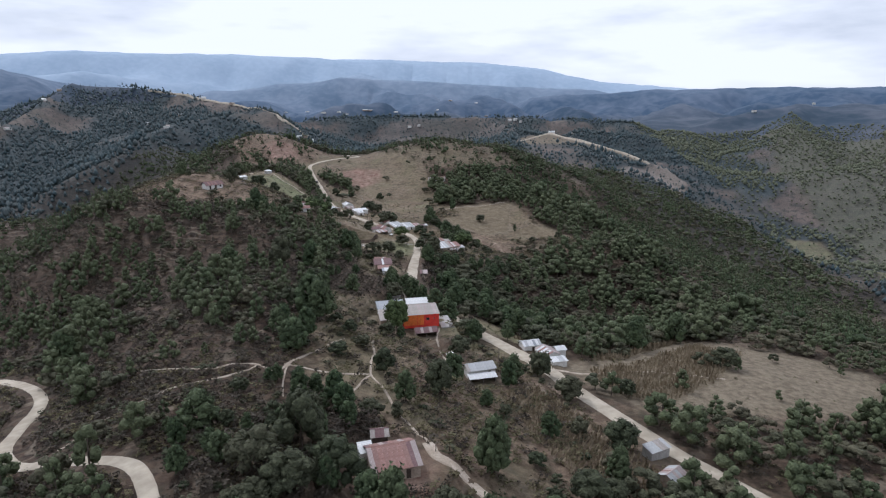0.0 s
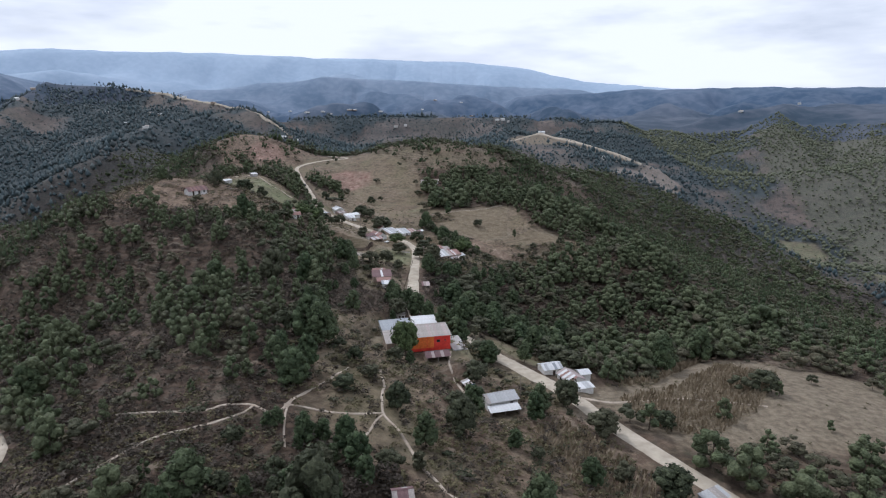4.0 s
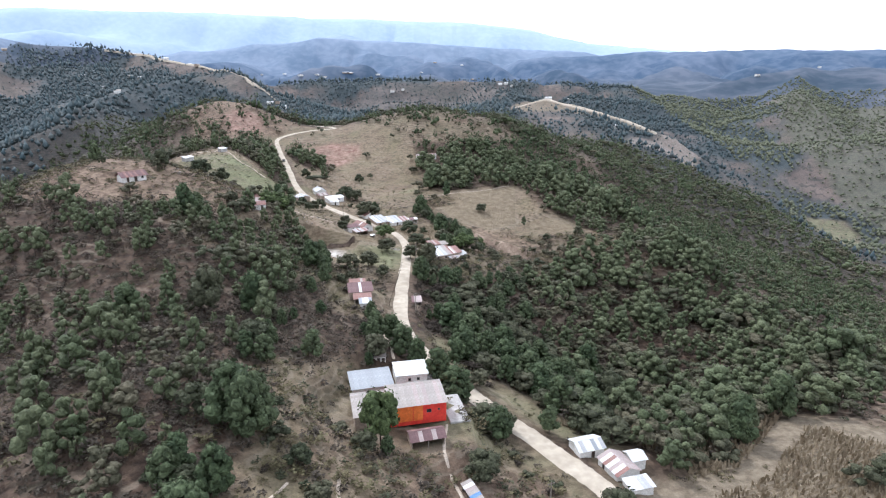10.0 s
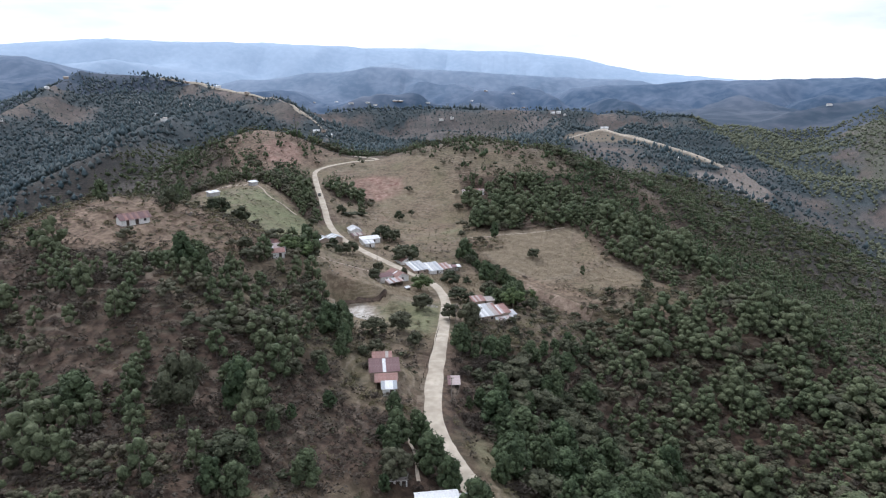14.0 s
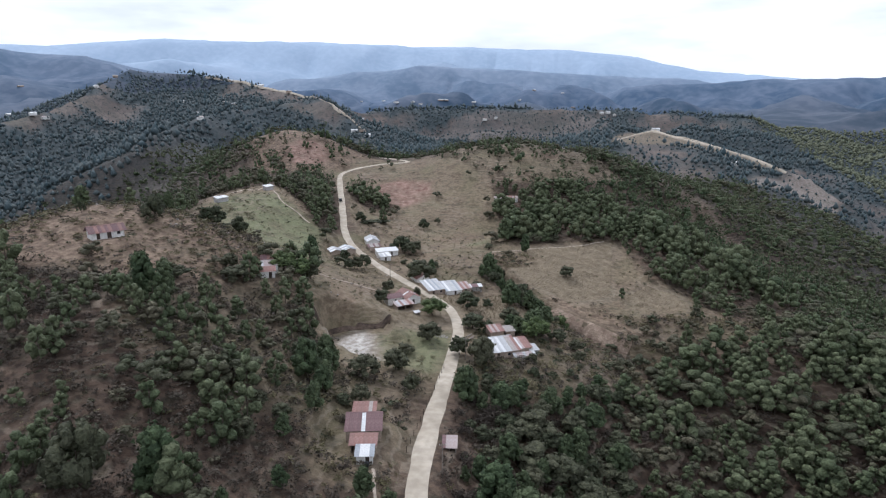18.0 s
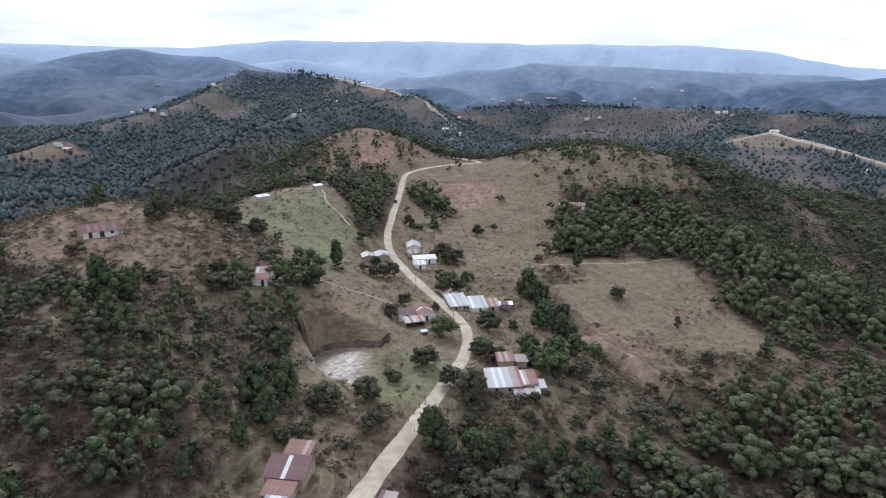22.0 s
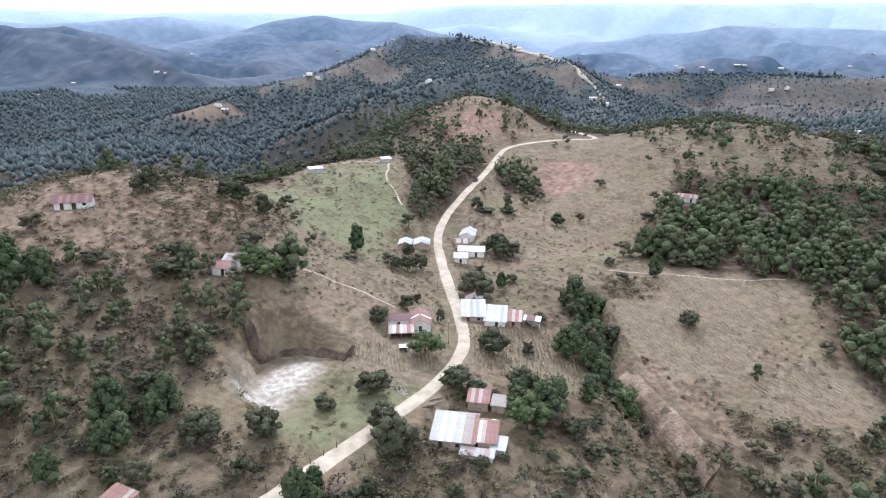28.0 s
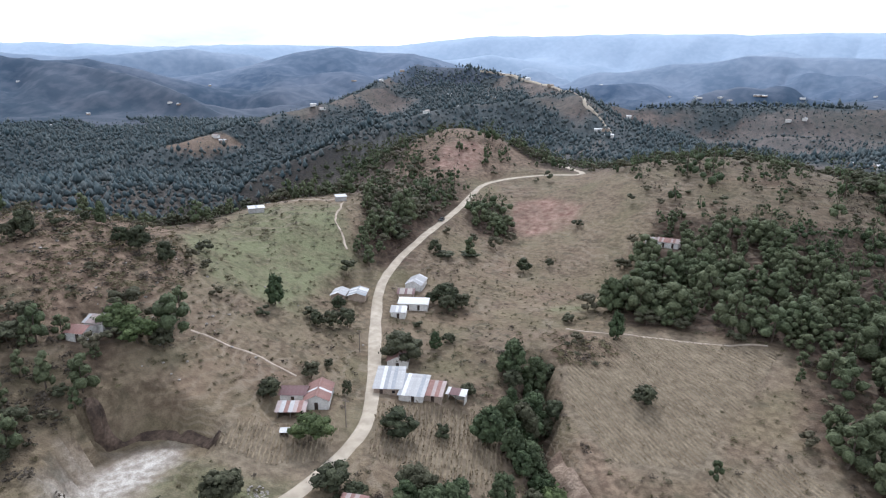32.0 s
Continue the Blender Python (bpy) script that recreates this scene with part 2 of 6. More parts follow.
BARK = plain("bark", (0.09, 0.07, 0.055), (0.16, 0.125, 0.10), 1.5, 0.95, fine=9.0, spread=0.3)
ZINC = plain("zinc_sheet", (0.41, 0.41, 0.415), (0.54, 0.54, 0.545), 0.5, 0.6, 0.1, fine=2.5, spread=0.35)
BRIGHT = plain("new_zinc_sheet", (0.60, 0.60, 0.60), (0.74, 0.74, 0.74), 0.4, 0.6, 0.05, fine=2.0, spread=0.12)
BLUEGREY = plain("blue_grey_sheet", (0.30, 0.318, 0.34), (0.38, 0.398, 0.42), 0.4, 0.6, 0.1, fine=2.0, spread=0.3)
RUST = plain("rusted_sheet", (0.25, 0.125, 0.105), (0.39, 0.25, 0.22), 0.7, 0.8, fine=3.0, spread=0.5)
PINKRUST = plain("half_rusted_sheet", (0.38, 0.30, 0.28), (0.50, 0.43, 0.41), 0.6, 0.7, fine=3.0, spread=0.5)
DULL = plain("weathered_sheet", (0.33, 0.29, 0.26), (0.46, 0.42, 0.39), 0.6, 0.7, fine=3.0, spread=0.45)
MAROON = plain("maroon_sheet", (0.15, 0.085, 0.085), (0.235, 0.15, 0.15), 0.6, 0.7, fine=3.0, spread=0.3)
WHITEWASH = plain("whitewash", (0.66, 0.64, 0.60), (0.78, 0.76, 0.73), 0.5, 0.9, fine=2.5, relief=0.02)
ADOBE = plain("adobe_wall", (0.31, 0.24, 0.19), (0.44, 0.36, 0.29), 0.6, 0.95, fine=3.0, relief=0.03)
CEMENT = plain("bare_cement", (0.36, 0.35, 0.33), (0.49, 0.47, 0.45), 0.5, 0.9, fine=3.0)
REDPAINT = plain("red_painted_wall", (0.62, 0.04, 0.03), (0.74, 0.075, 0.05), 0.5, 0.6, fine=2.0)
ORANGE = plain("orange_painted_wall", (0.66, 0.15, 0.03), (0.76, 0.20, 0.05), 0.6, 0.6, fine=2.0)
DARKWOOD = plain("dark_wood", (0.05, 0.035, 0.028), (0.10, 0.075, 0.06), 1.5, 0.8, fine=6.0, spread=0.3)
GREYWOOD = plain("grey_timber", (0.22, 0.18, 0.15), (0.34, 0.29, 0.25), 1.2, 0.9, fine=6.0, spread=0.4)
DARKGLASS = plain("dark_pane", (0.02, 0.022, 0.025), (0.035, 0.035, 0.04), 1.0, 0.25)
BLUETARP = plain("blue_tarpaulin", (0.10, 0.22, 0.48), (0.16, 0.30, 0.56), 0.8, 0.5, fine=3.0)
BLACKTANK = plain("black_plastic", (0.02, 0.02, 0.022), (0.04, 0.04, 0.042), 1.0, 0.4)
STRAW = plain("dry_stalks", (0.19, 0.148, 0.098), (0.32, 0.262, 0.180), 0.3, 0.9, fine=2.0)
PINE = leaves("pine_needles", (0.036, 0.056, 0.028), (0.125, 0.168, 0.082), (0.160, 0.172, 0.096))
BROAD = leaves("broad_leaves", (0.038, 0.047, 0.027), (0.108, 0.124, 0.070), (0.160, 0.136, 0.092))
LUSH = leaves("lush_leaves", (0.062, 0.088, 0.036), (0.140, 0.180, 0.070), (0.15, 0.15, 0.085))
WEED = leaves("rank_weeds", (0.072, 0.076, 0.038), (0.190, 0.182, 0.096), (0.215, 0.175, 0.100), 2.5)
DRYBUSH = leaves("dry_scrub_twigs", (0.046, 0.036, 0.030), (0.115, 0.092, 0.075), (0.135, 0.115, 0.088), 2.5)
GRASSY = leaves("dry_grass_tufts", (0.110, 0.088, 0.052), (0.27, 0.212, 0.132), (0.145, 0.135, 0.07), 3.0)
# lighter, yellower leaves: a patch of sun on the spur put into their colour
SUNLITOLIVE = leaves("sunlit_scrub_leaves", (0.062, 0.082, 0.056), (0.125, 0.145, 0.088), (0.165, 0.165, 0.110), 0.35, 0.3)
# crowns of the far hills: distance haze is mixed into the leaf colour as blue
HAZYLEAF = leaves("hazy_hill_leaves", (0.046, 0.072, 0.082), (0.084, 0.116, 0.126), (0.112, 0.122, 0.116), 0.35, 0.3)

# ---------------------------------------------------------------- landforms
SWELLS, RANGES = [], []


def swell(x, y, height, radius):
    """A rounded rise (or hollow, where the height is negative) of the land."""
    SWELLS.append((x, y, height, radius))


def crest(points, width):
    """A mountain range along a broken line of summits (x, y, z)."""
    RANGES.append((points, width))


swell(-1604, 2321, 59.6, 1000)
swell(-2600, 3300, 68.2, 1000)
swell(1100, 3200, 98.2, 1000)
swell(-2086, 3693, 66.3, 1000)
swell(0, 3400, 53.4, 600)
swell(-2600, 3300, 32.6, 600)
swell(2300, 2800, 37.9, 600)
swell(2600, 1500, 27.3, 600)
swell(-2800, 2400, 52.6, 600)
swell(1800, 1800, 32.5, 600)
swell(0, 3400, 26.2, 350)
swell(-554, 3600, 38.9, 350)
swell(1000, 1500, 34.7, 350)
swell(1500, 200, 13.2, 350)
swell(1500, 1000, 36.1, 350)
swell(-2166, 2421, 54.2, 350)
swell(-500, 0, -59.2, 200)
swell(480, 560, -100.9, 200)
swell(-788, 3173, 29.5, 200)
swell(-554, 3600, 34.5, 200)
swell(-2086, 3693, 54.8, 200)
swell(-900, 400, -26.1, 200)
swell(-1882, 1156, -44.0, 200)
swell(850, 600, 45.7, 200)
swell(450, 1250, -28.5, 120)
swell(-30, 1721, 27.7, 120)
swell(143, 1272, 19.5, 120)
swell(-2600, 600, 35.5, 120)
swell(-1604, 2321, 34.7, 120)
swell(-500, 1224, 52.5, 120)
swell(-635, 886, 43.1, 120)
swell(-700, 650, -19.1, 120)
swell(-1200, 3600, -34.6, 120)
swell(700, 400, -13.7, 120)
swell(599, 885, 18.9, 120)
swell(-1100, 1200, -21.5, 120)
swell(-749, 1297, 67.6, 120)
swell(420, 200, -88.6, 120)
swell(900, 1000, 18.5, 120)
swell(-500, 900, -55.6, 120)
swell(-250, 1350, -12.5, 120)
swell(560, 1100, -60.4, 120)
swell(-293, 1090, 51.0, 120)
swell(168, 974, 21.3, 120)
swell(-100, 1150, -21.7, 120)
swell(-216, 990, -15.7, 75)
swell(-38, 632, 31.2, 75)
swell(-400, 700, -51.8, 75)
swell(430, 400, -14.3, 75)
swell(-280, 680, 13.8, 75)
swell(300, 500, -20.7, 75)
swell(310, 890, -18.4, 75)
swell(500, 0, -58.6, 75)
swell(90, 600, 27.4, 75)
swell(80, 850, -10.8, 75)
swell(280, 320, -12.0, 75)
swell(198, 728, 2.2, 75)
swell(230, 850, 17.4, 75)
swell(451, 760, -40.4, 75)
swell(250, 600, -10.4, 45)
swell(-142, 482, 22.6, 45)
swell(-300, 100, -10.1, 45)
swell(-100, 650, -9.1, 45)
swell(-78, 532, -13.3, 45)
swell(-137, 340, 38.0, 45)
swell(200, 330, -8.5, 45)
swell(-210, 500, -12.7, 45)
swell(-170, 540, 7.9, 45)
swell(-230, 330, 7.7, 45)
swell(-300, 380, -33.9, 45)
swell(-45, 85, 20.3, 45)
swell(200, 450, -5.1, 45)
swell(127, 552, -22.1, 45)
swell(-330, 550, -52.3, 45)
swell(-61, 190, 21.3, 45)
swell(-190, 640, 27.7, 45)
swell(80, 300, -17.9, 45)
swell(-59, 435, -3.3, 45)
swell(-270, 230, -23.2, 45)
swell(97, 198, 1.2, 45)
swell(-3, 436, 2.2, 26)
swell(-76, 336, 5.1, 26)
swell(22, 397, -3.8, 26)
swell(-16, 505, -4.4, 26)
swell(30, 320, 8.6, 26)
swell(55, 350, -6.1, 26)
swell(-2, 193, -5.6, 26)
swell(102, 356, 11.3, 26)
swell(-160, 270, 14.4, 26)
swell(65, 464, 5.7, 26)
swell(60, 250, -11.6, 26)
swell(-20, 290, 2.7, 26)
swell(-140, 432, 8.9, 26)
swell(-96, 271, 16.0, 26)
swell(-67, 260, 6.2, 26)
swell(38, 280, -5.6, 26)
swell(-158, 622, 7.0, 34)

crest([(-2720, 3330, 287), (-2430, 3550, 324), (-2130, 3740, 359), (-1370, 4080, 361), (-540, 4270, 345), (250, 4290, 322),
       (660, 4250, 284), (1020, 4180, 199), (1450, 4050, 161), (1840, 3890, 141)], 330)
crest([(-4020, 1210, 231), (-3900, 1660, 276), (-3770, 1980, 288), (-3620, 2280, 280), (-3410, 2630, 293), (-3080, 3060, 303),
       (-2670, 3460, 303)], 300)
crest([(-2150, 3170, 187), (-1880, 3360, 233), (-1670, 3470, 198), (-1380, 3610, 125)], 200)
crest([(-2350, 1690, 65), (-2180, 1950, 139), (-2060, 2090, 193), (-1940, 2230, 223), (-1850, 2320, 199), (-1700, 2440, 192),
       (-1570, 2550, 153), (-1460, 2620, 106)], 220)
crest([(-3130, 1090, 180), (-3050, 1360, 195), (-2980, 1550, 182), (-2880, 1750, 194), (-2730, 2020, 229), (-2590, 2230, 205)], 240)
crest([(-1990, 690, 120), (-1950, 850, 137), (-1920, 960, 129), (-1840, 1150, 139), (-1780, 1270, 114), (-1660, 1470, 52)], 200)
crest([(-1080, 3010, 88), (-930, 3060, 128), (-780, 3100, 163), (-670, 3130, 156), (-510, 3160, 189), (-240, 3190, 176),
       (190, 3190, 157), (460, 3170, 138), (730, 3110, 129)], 240)
crest([(530, 2750, 95), (750, 2700, 113), (970, 2630, 121), (1140, 2560, 126), (1340, 2460, 129), (1590, 2300, 126), (1820, 2130, 113)], 260)


def along(points, x, y):
    """Distance from the broken line to the places x, y, and the line's own height (its third number) there."""
    if x.size <= 64:
        p = np.asarray(points, float)
        a, way = p[:-1], p[1:] - p[:-1]
        fx, fy = x.reshape(-1, 1), y.reshape(-1, 1)
        s = np.clip(((fx - a[:, 0]) * way[:, 0] + (fy - a[:, 1]) * way[:, 1]) / (way[:, 0] ** 2 + way[:, 1] ** 2), 0, 1)
        d = np.hypot(fx - a[:, 0] - s * way[:, 0], fy - a[:, 1] - s * way[:, 1])
        k, row = d.argmin(1), np.arange(len(fx))
        return d[row, k].reshape(x.shape), (a[k, 2] + s[row, k] * way[k, 2]).reshape(x.shape)
    best, level = np.full(x.shape, 1e9), np.zeros(x.shape)
    for a, b in zip(points, points[1:]):
        dx, dy = b[0] - a[0], b[1] - a[1]
        s = np.clip(((x - a[0]) * dx + (y - a[1]) * dy) / (dx * dx + dy * dy), 0, 1)
        d = np.hypot(x - a[0] - s * dx, y - a[1] - s * dy)
        near = d < best
        best = np.where(near, d, best)
        level = np.where(near, a[2] + s * (b[2] - a[2]), level)
    return best, level


def lattice(i, j, seed):
    h = (i * 374761393 + j * 668265263 + seed * 974634777) & 0x7FFFFFFF
    h = ((h ^ (h >> 13)) * 1274126177) & 0x7FFFFFFF
    return ((h ^ (h >> 16)) & 0xFFFF) / 65535.0


def rough(x, y, size, seed, octaves=4):
    """Value noise from -1 to 1 with its coarsest lumps of that size."""
    total, amp, norm = np.zeros(np.shape(x)), 1.0, 0.0
    for k in range(octaves):
        u, v = np.asarray(x) / size + 17.3 * k, np.asarray(y) / size - 9.1 * k
        i, j = np.floor(u).astype(np.int64), np.floor(v).astype(np.int64)
        a, b = u - i, v - j
        a, b = a * a * (3 - 2 * a), b * b * (3 - 2 * b)
        n = (lattice(i, j, seed + k) * (1 - a) + lattice(i + 1, j, seed + k) * a) * (1 - b)
        n = n + (lattice(i, j + 1, seed + k) * (1 - a) + lattice(i + 1, j + 1, seed + k) * a) * b
        total, norm, amp, size = total + amp * (2 * n - 1), norm + amp, amp * 0.5, size * 0.5
    return total / norm


def flanks(x, y):
    """0 on the crests of the ranges, 1 on their flanks and beyond."""
    x, y = np.asarray(x, float), np.asarray(y, float)
    low = np.full(x.shape, 9.0)
    for points, width in RANGES:
        low = np.minimum(low, along(points, x, y)[0] / width)
    return np.clip(low * 1.3 - 0.1, 0, 1)


def landform(x, y):
    """The land without road or building plots."""
    x, y = np.asarray(x, float), np.asarray(y, float)
    z = np.zeros(x.shape)
    for cx, cy, h, r in SWELLS:
        z = z + h * np.exp(-((x - cx) ** 2 + (y - cy) ** 2) / (2 * r * r))
    for points, width in RANGES:
        d, level = along(points, x, y)
        wall = level * np.exp(-(d / width) ** 2 / 2)
        z = np.where(d < 5 * width, 9 * np.logaddexp(z / 9, wall / 9), z)
    return z


# the gravel road up the ridge, the track west of it, and the trails (x, y)
ROAD_LINE = [(110, 62), (90, 84), (70, 106), (54, 128), (39, 156), (29, 180), (14, 203), (3, 218), (-8, 237), (-13, 254), (-14, 277), (-14, 310),
             (-14, 335), (-16, 353), (-21, 368), (-31, 382), (-45, 398), (-60, 415), (-74, 432), (-84, 450), (-94, 480), (-106, 518), (-117, 552),
             (-123, 574), (-120, 588), (-110, 601), (-98, 612), (-85, 621), (-88, 632), (-104, 649), (-130, 690), (-150, 760)]
TRACK_LINE = [(-190, 190), (-150, 172), (-127, 163), (-111, 152), (-98, 138), (-93, 123), (-89, 112), (-80, 103), (-71, 101), (-58, 98), (-52, 94), (-47, 87),
              (-42, 76), (-38, 55)]
TRAIL_LINES = [
    (0.9, [(-28, 164), (-32, 154), (-36, 146), (-38, 137), (-40, 135), (-44, 138), (-50, 138), (-54, 135), (-66, 136), (-73, 137)]),
    (1.0, [(-21, 168), (-19, 158), (-18, 143), (-14, 136), (-10, 126), (-5, 116), (-2, 107)]),
    (0.8, [(-18, 143), (-24, 140), (-34, 139), (-38, 139)]),
    (0.7, [(-37, 142), (-37, 133), (-34, 123)]),
    (0.7, [(-18, 142), (-21, 132), (-23, 126)]),
    (0.9, [(-74, 106), (-70, 114), (-65, 120), (-59, 126), (-54, 128), (-46, 133), (-44, 138)]),
    (4.2, [(-3, 110), (-1, 105), (5, 101), (9, 97), (15, 88), (28, 78)]),
    (1.0, [(-22, 257), (-19, 245), (-16, 234), (-14, 224)]),
    (0.9, [(-1, 193), (-2, 182), (2, 170), (5, 160), (12, 148)]),
    (1.0, [(-71, 357), (-63, 364), (-56, 368), (-47, 371)]),
    (1.2, [(-148, 440), (-139, 456), (-137, 478), (-120, 456), (-112, 449), (-100, 443)]),
    (1.0, [(-9, 450), (10, 455), (34, 461), (47, 465)]),
    (1.2, [(30, 177), (42, 172), (62, 176), (85, 172)]),
]
HILL_ROADS = [
    (4.6, [(-203, 978), (-217, 990), (-231, 1006), (-252, 1023), (-271, 1041), (-290, 1080), (-330, 1118), (-379, 1172), (-436, 1222), (-474, 1245), (-521, 1278), (-556, 1294), (-600, 1300)]),
    (4.4, [(118, 976), (145, 1000), (165, 984), (185, 962), (215, 935), (246, 916), (268, 897), (290, 872)]),
    (3.4, [(166, 985), (186, 978), (205, 950), (226, 928)]),
]
# levelled plots: x, y, radius, height
PLOTS = [(-8, 192, 11, 7.8), (-18, 196, 9, 7.9), (-13, 212, 9, 5.6), (-4, 190, 7, 6.6), (9, 165, 8, 2.2), (33, 186, 11, -0.9), (-26, 266, 8, 6.4), (-35, 364, 8, 2.4), (-27, 390, 11, 0.2), (3, 336, 10, -0.3),
         (-60, 430, 8, 2.2), (-69, 444, 7, 3.6), (-77, 421, 7, 6.0), (-76, 337, 6, 21.0), (-119, 318, 7, 35.8), (-9, 102, 10, 14.2), (47, 116, 5, 1.6),
         (48, 127, 4, 1.2), (-6, 530, 9, 12.8), (-47, 329, 9.5, 2.0, 2.0), (-49, 332, 8, 2.0, 2.0), (-43, 335, 7, 2.0, 2.0), (-40, 321, 9, 2.0, 2.5), (-31, 321, 9, 2.0, 3.0), (-139, 430, 5, 26.3), (-8.5, 273, 3, 1.6), (-133, 471, 5, 25.8),
         (2, 174, 4, 3.8)]


def smooth_line(points, step=2.0):
    """A Catmull-Rom line through the points, at even small steps."""
    p = [np.array(q, float) for q in points]
    p = [2 * p[0] - p[1], *p, 2 * p[-1] - p[-2]]
    out = []
    for a, b, c, d in zip(p, p[1:], p[2:], p[3:]):
        n = max(2, int(np.hypot(*(c - b)[:2]) / step))
        for k in range(n):
            u = k / n
            out.append(0.5 * (2 * b + (c - a) * u + (2 * a - 5 * b + 4 * c - d) * u * u + (3 * b - a - 3 * c + d) * u ** 3))
    return np.array(out + [p[-2]])


def graded(points, window=9):
    line = smooth_line(points, 3.0)
    z = landform(line[:, 0], line[:, 1])
    z = np.convolve(np.pad(z, window, mode="edge"), np.ones(2 * window + 1) / (2 * window + 1), "valid")
    return np.c_[line, z]


ROAD_PATH, TRACK_PATH = graded(ROAD_LINE), graded(TRACK_LINE, 5)


def rise(a, b, v):
    u = np.clip((v - a) / (b - a), 0, 1)
    return u * u * (3 - 2 * u)


def wild(x, y):
    """How far out of the hamlet: 0 inside, 1 in the hills."""
    return rise(320, 900, np.hypot((x + 20), (y - 330) * 0.9))


# ridges and spurs of the hills beyond the hamlet: summits (x, y, z) along each, and the steepness of its sides
SPINES = [
    # the long ridge that carries the road on, and its spurs
    ([(-1000, 1330, 38), (-850, 1335, 74), (-800, 1320, 98), (-758, 1303, 112), (-628, 1305, 105), (-544, 1294, 95), (-420, 1215, 76), (-330, 1120, 66),
      (-275, 1046, 58), (-217, 988, 26), (-190, 900, 14), (-170, 800, 12)], 0.36),
    ([(-758, 1303, 112), (-740, 1206, 90), (-705, 1090, 64), (-660, 947, 44), (-660, 848, 32), (-644, 776, 22), (-613, 690, 11), (-602, 619, 2), (-574, 540, -12)], 0.42),
    ([(-330, 1120, 62), (-362, 950, 55), (-368, 860, 48), (-366, 780, 40), (-352, 705, 31), (-328, 625, 20), (-308, 556, 10), (-285, 502, 2)], 0.42),
    ([(-1900, 900, 146), (-1814, 939, 142), (-1562, 1025, 116), (-1376, 1059, 86), (-1202, 1059, 46), (-1083, 1057, 10)], 0.36),
    ([(-1200, 640, 12), (-1021, 633, 6), (-913, 635, 2), (-809, 626, -8), (-739, 613, -22)], 0.34),
    # the settled plateau
    ([(-420, 1215, 60), (-290, 1250, 40), (-195, 1302, 46), (-114, 1337, 48), (-22, 1346, 46), (65, 1348, 46), (190, 1340, 44), (330, 1380, 40)], 0.17),
    ([(65, 1348, 44), (110, 1250, 34), (128, 1194, 38), (125, 1100, 30), (150, 1010, 24), (168, 984, 30), (224, 933, 14), (266, 902, 4), (310, 861, -11), (336, 802, -38), (346, 721, -62)], 0.42),
    # the bald hill across the valley and the green spur before it
    ([(500, 1400, -20), (570, 1424, 18), (657, 1457, 46), (726, 1468, 60), (832, 1471, 73), (930, 1459, 68), (1005, 1439, 60), (1150, 1400, 58), (1350, 1300, 50)], 0.36),
    ([(832, 1471, 70), (720, 1310, 52), (645, 1170, 32), (612, 1055, 12), (588, 970, -10), (562, 890, -40), (522, 800, -84)], 0.46),
    ([(1005, 1439, 60), (960, 1200, 36), (880, 980, 2), (770, 800, -60)], 0.44),
]


def ravines(x, y):
    """The net of ravines between the hills: 1 along their beds, falling off to the spurs; wide ones and side clefts."""
    wx, wy = x + 40 * rough(x, y, 150, 15, 2), y + 40 * rough(x, y, 150, 19, 2)
    return 1 - np.abs(rough(wx, wy, 330, 21, 3)), 1 - np.abs(rough(wx, wy, 135, 23, 2))


def land(x, y):
    """Height of the ground, with road bench, plots, gully and the unevenness of the slopes."""
    x, y = np.asarray(x, float), np.asarray(y, float)
    far = wild(x, y)
    z = landform(x, y)
    z = z + 1.1 * rough(x, y, 34, 3, 4) * (1 - far) + 0.35 * rough(x, y, 6, 8, 3) * (1 - far)
    gully, cleft = ravines(x, y)
    close = far * (1 - rise(1350, 1800, np.hypot(x, y)))
    z = z - 26 * close + far * (9 * rough(x, y, 300, 5, 4) + 3 * rough(x, y, 60, 9, 4))
    far_out = rise(1500, 2000, np.hypot(x, y))
    if far_out.any():
        spurs, rills = 1 - np.abs(rough(x, y, 520, 25, 5)), 1 - np.abs(rough(x, y, 210, 27, 3))
        z = z - far_out * flanks(x, y) * (105 * (spurs ** 2.2 - 0.3) + 42 * (rills ** 2 - 0.45))
    up = np.clip(rise(0.0, 0.35, far) + rise(380, 480, np.hypot(x + 20, y - 330)), 0, 1)
    if up.any():
        ridges = z.copy()
        for points, slope in SPINES:
            d, level = along(points, x, y)
            side = np.minimum(1, d / 75)
            cut = side * (36 * (gully ** 3 - 0.25) + 22 * (cleft ** 2.5 - 0.3)) - 3.5 * rough(x, y, 60, 33, 3)
            ridges = 6 * np.logaddexp(ridges / 6, (level - slope * d - cut) / 6)
        z = z + (ridges - z) * up
    d, _ = along([(-6, 424, 0), (8, 398, 0), (22, 382, 0), (40, 366, 0), (70, 345, 0)], x, y)
    z = z - 8.0 * (1 - rise(3.0, 6.5, d + 1.2 * rough(x, y, 9, 77, 3)))
    for px, py, r, level, *edge in PLOTS:
        f = 1 - rise(r, r + (edge[0] if edge else 5), np.hypot(x - px, y - py))
        z = z * (1 - f) + level * f
    for path, half in ((ROAD_PATH, 3.4), (TRACK_PATH, 2.6)):
        box = (x > path[:, 0].min() - 15) & (x < path[:, 0].max() + 15) & (y > path[:, 1].min() - 15) & (y < path[:, 1].max() + 15)
        if box.any():
            d, level = along(path, x[box], y[box])
            f = 1 - rise(half, half + 5, d)
            z[box] = z[box] * (1 - f) + level * f
    return z


def inside(poly, x, y):
    hit = np.zeros(x.shape, bool)
    for (ax, ay), (bx, by) in zip(poly, poly[1:] + poly[:1]):
        cross = ((ay > y) != (by > y)) & (x < (bx - ax) * (y - ay) / (by - ay + 1e-9) + ax)
        hit ^= cross
    return hit


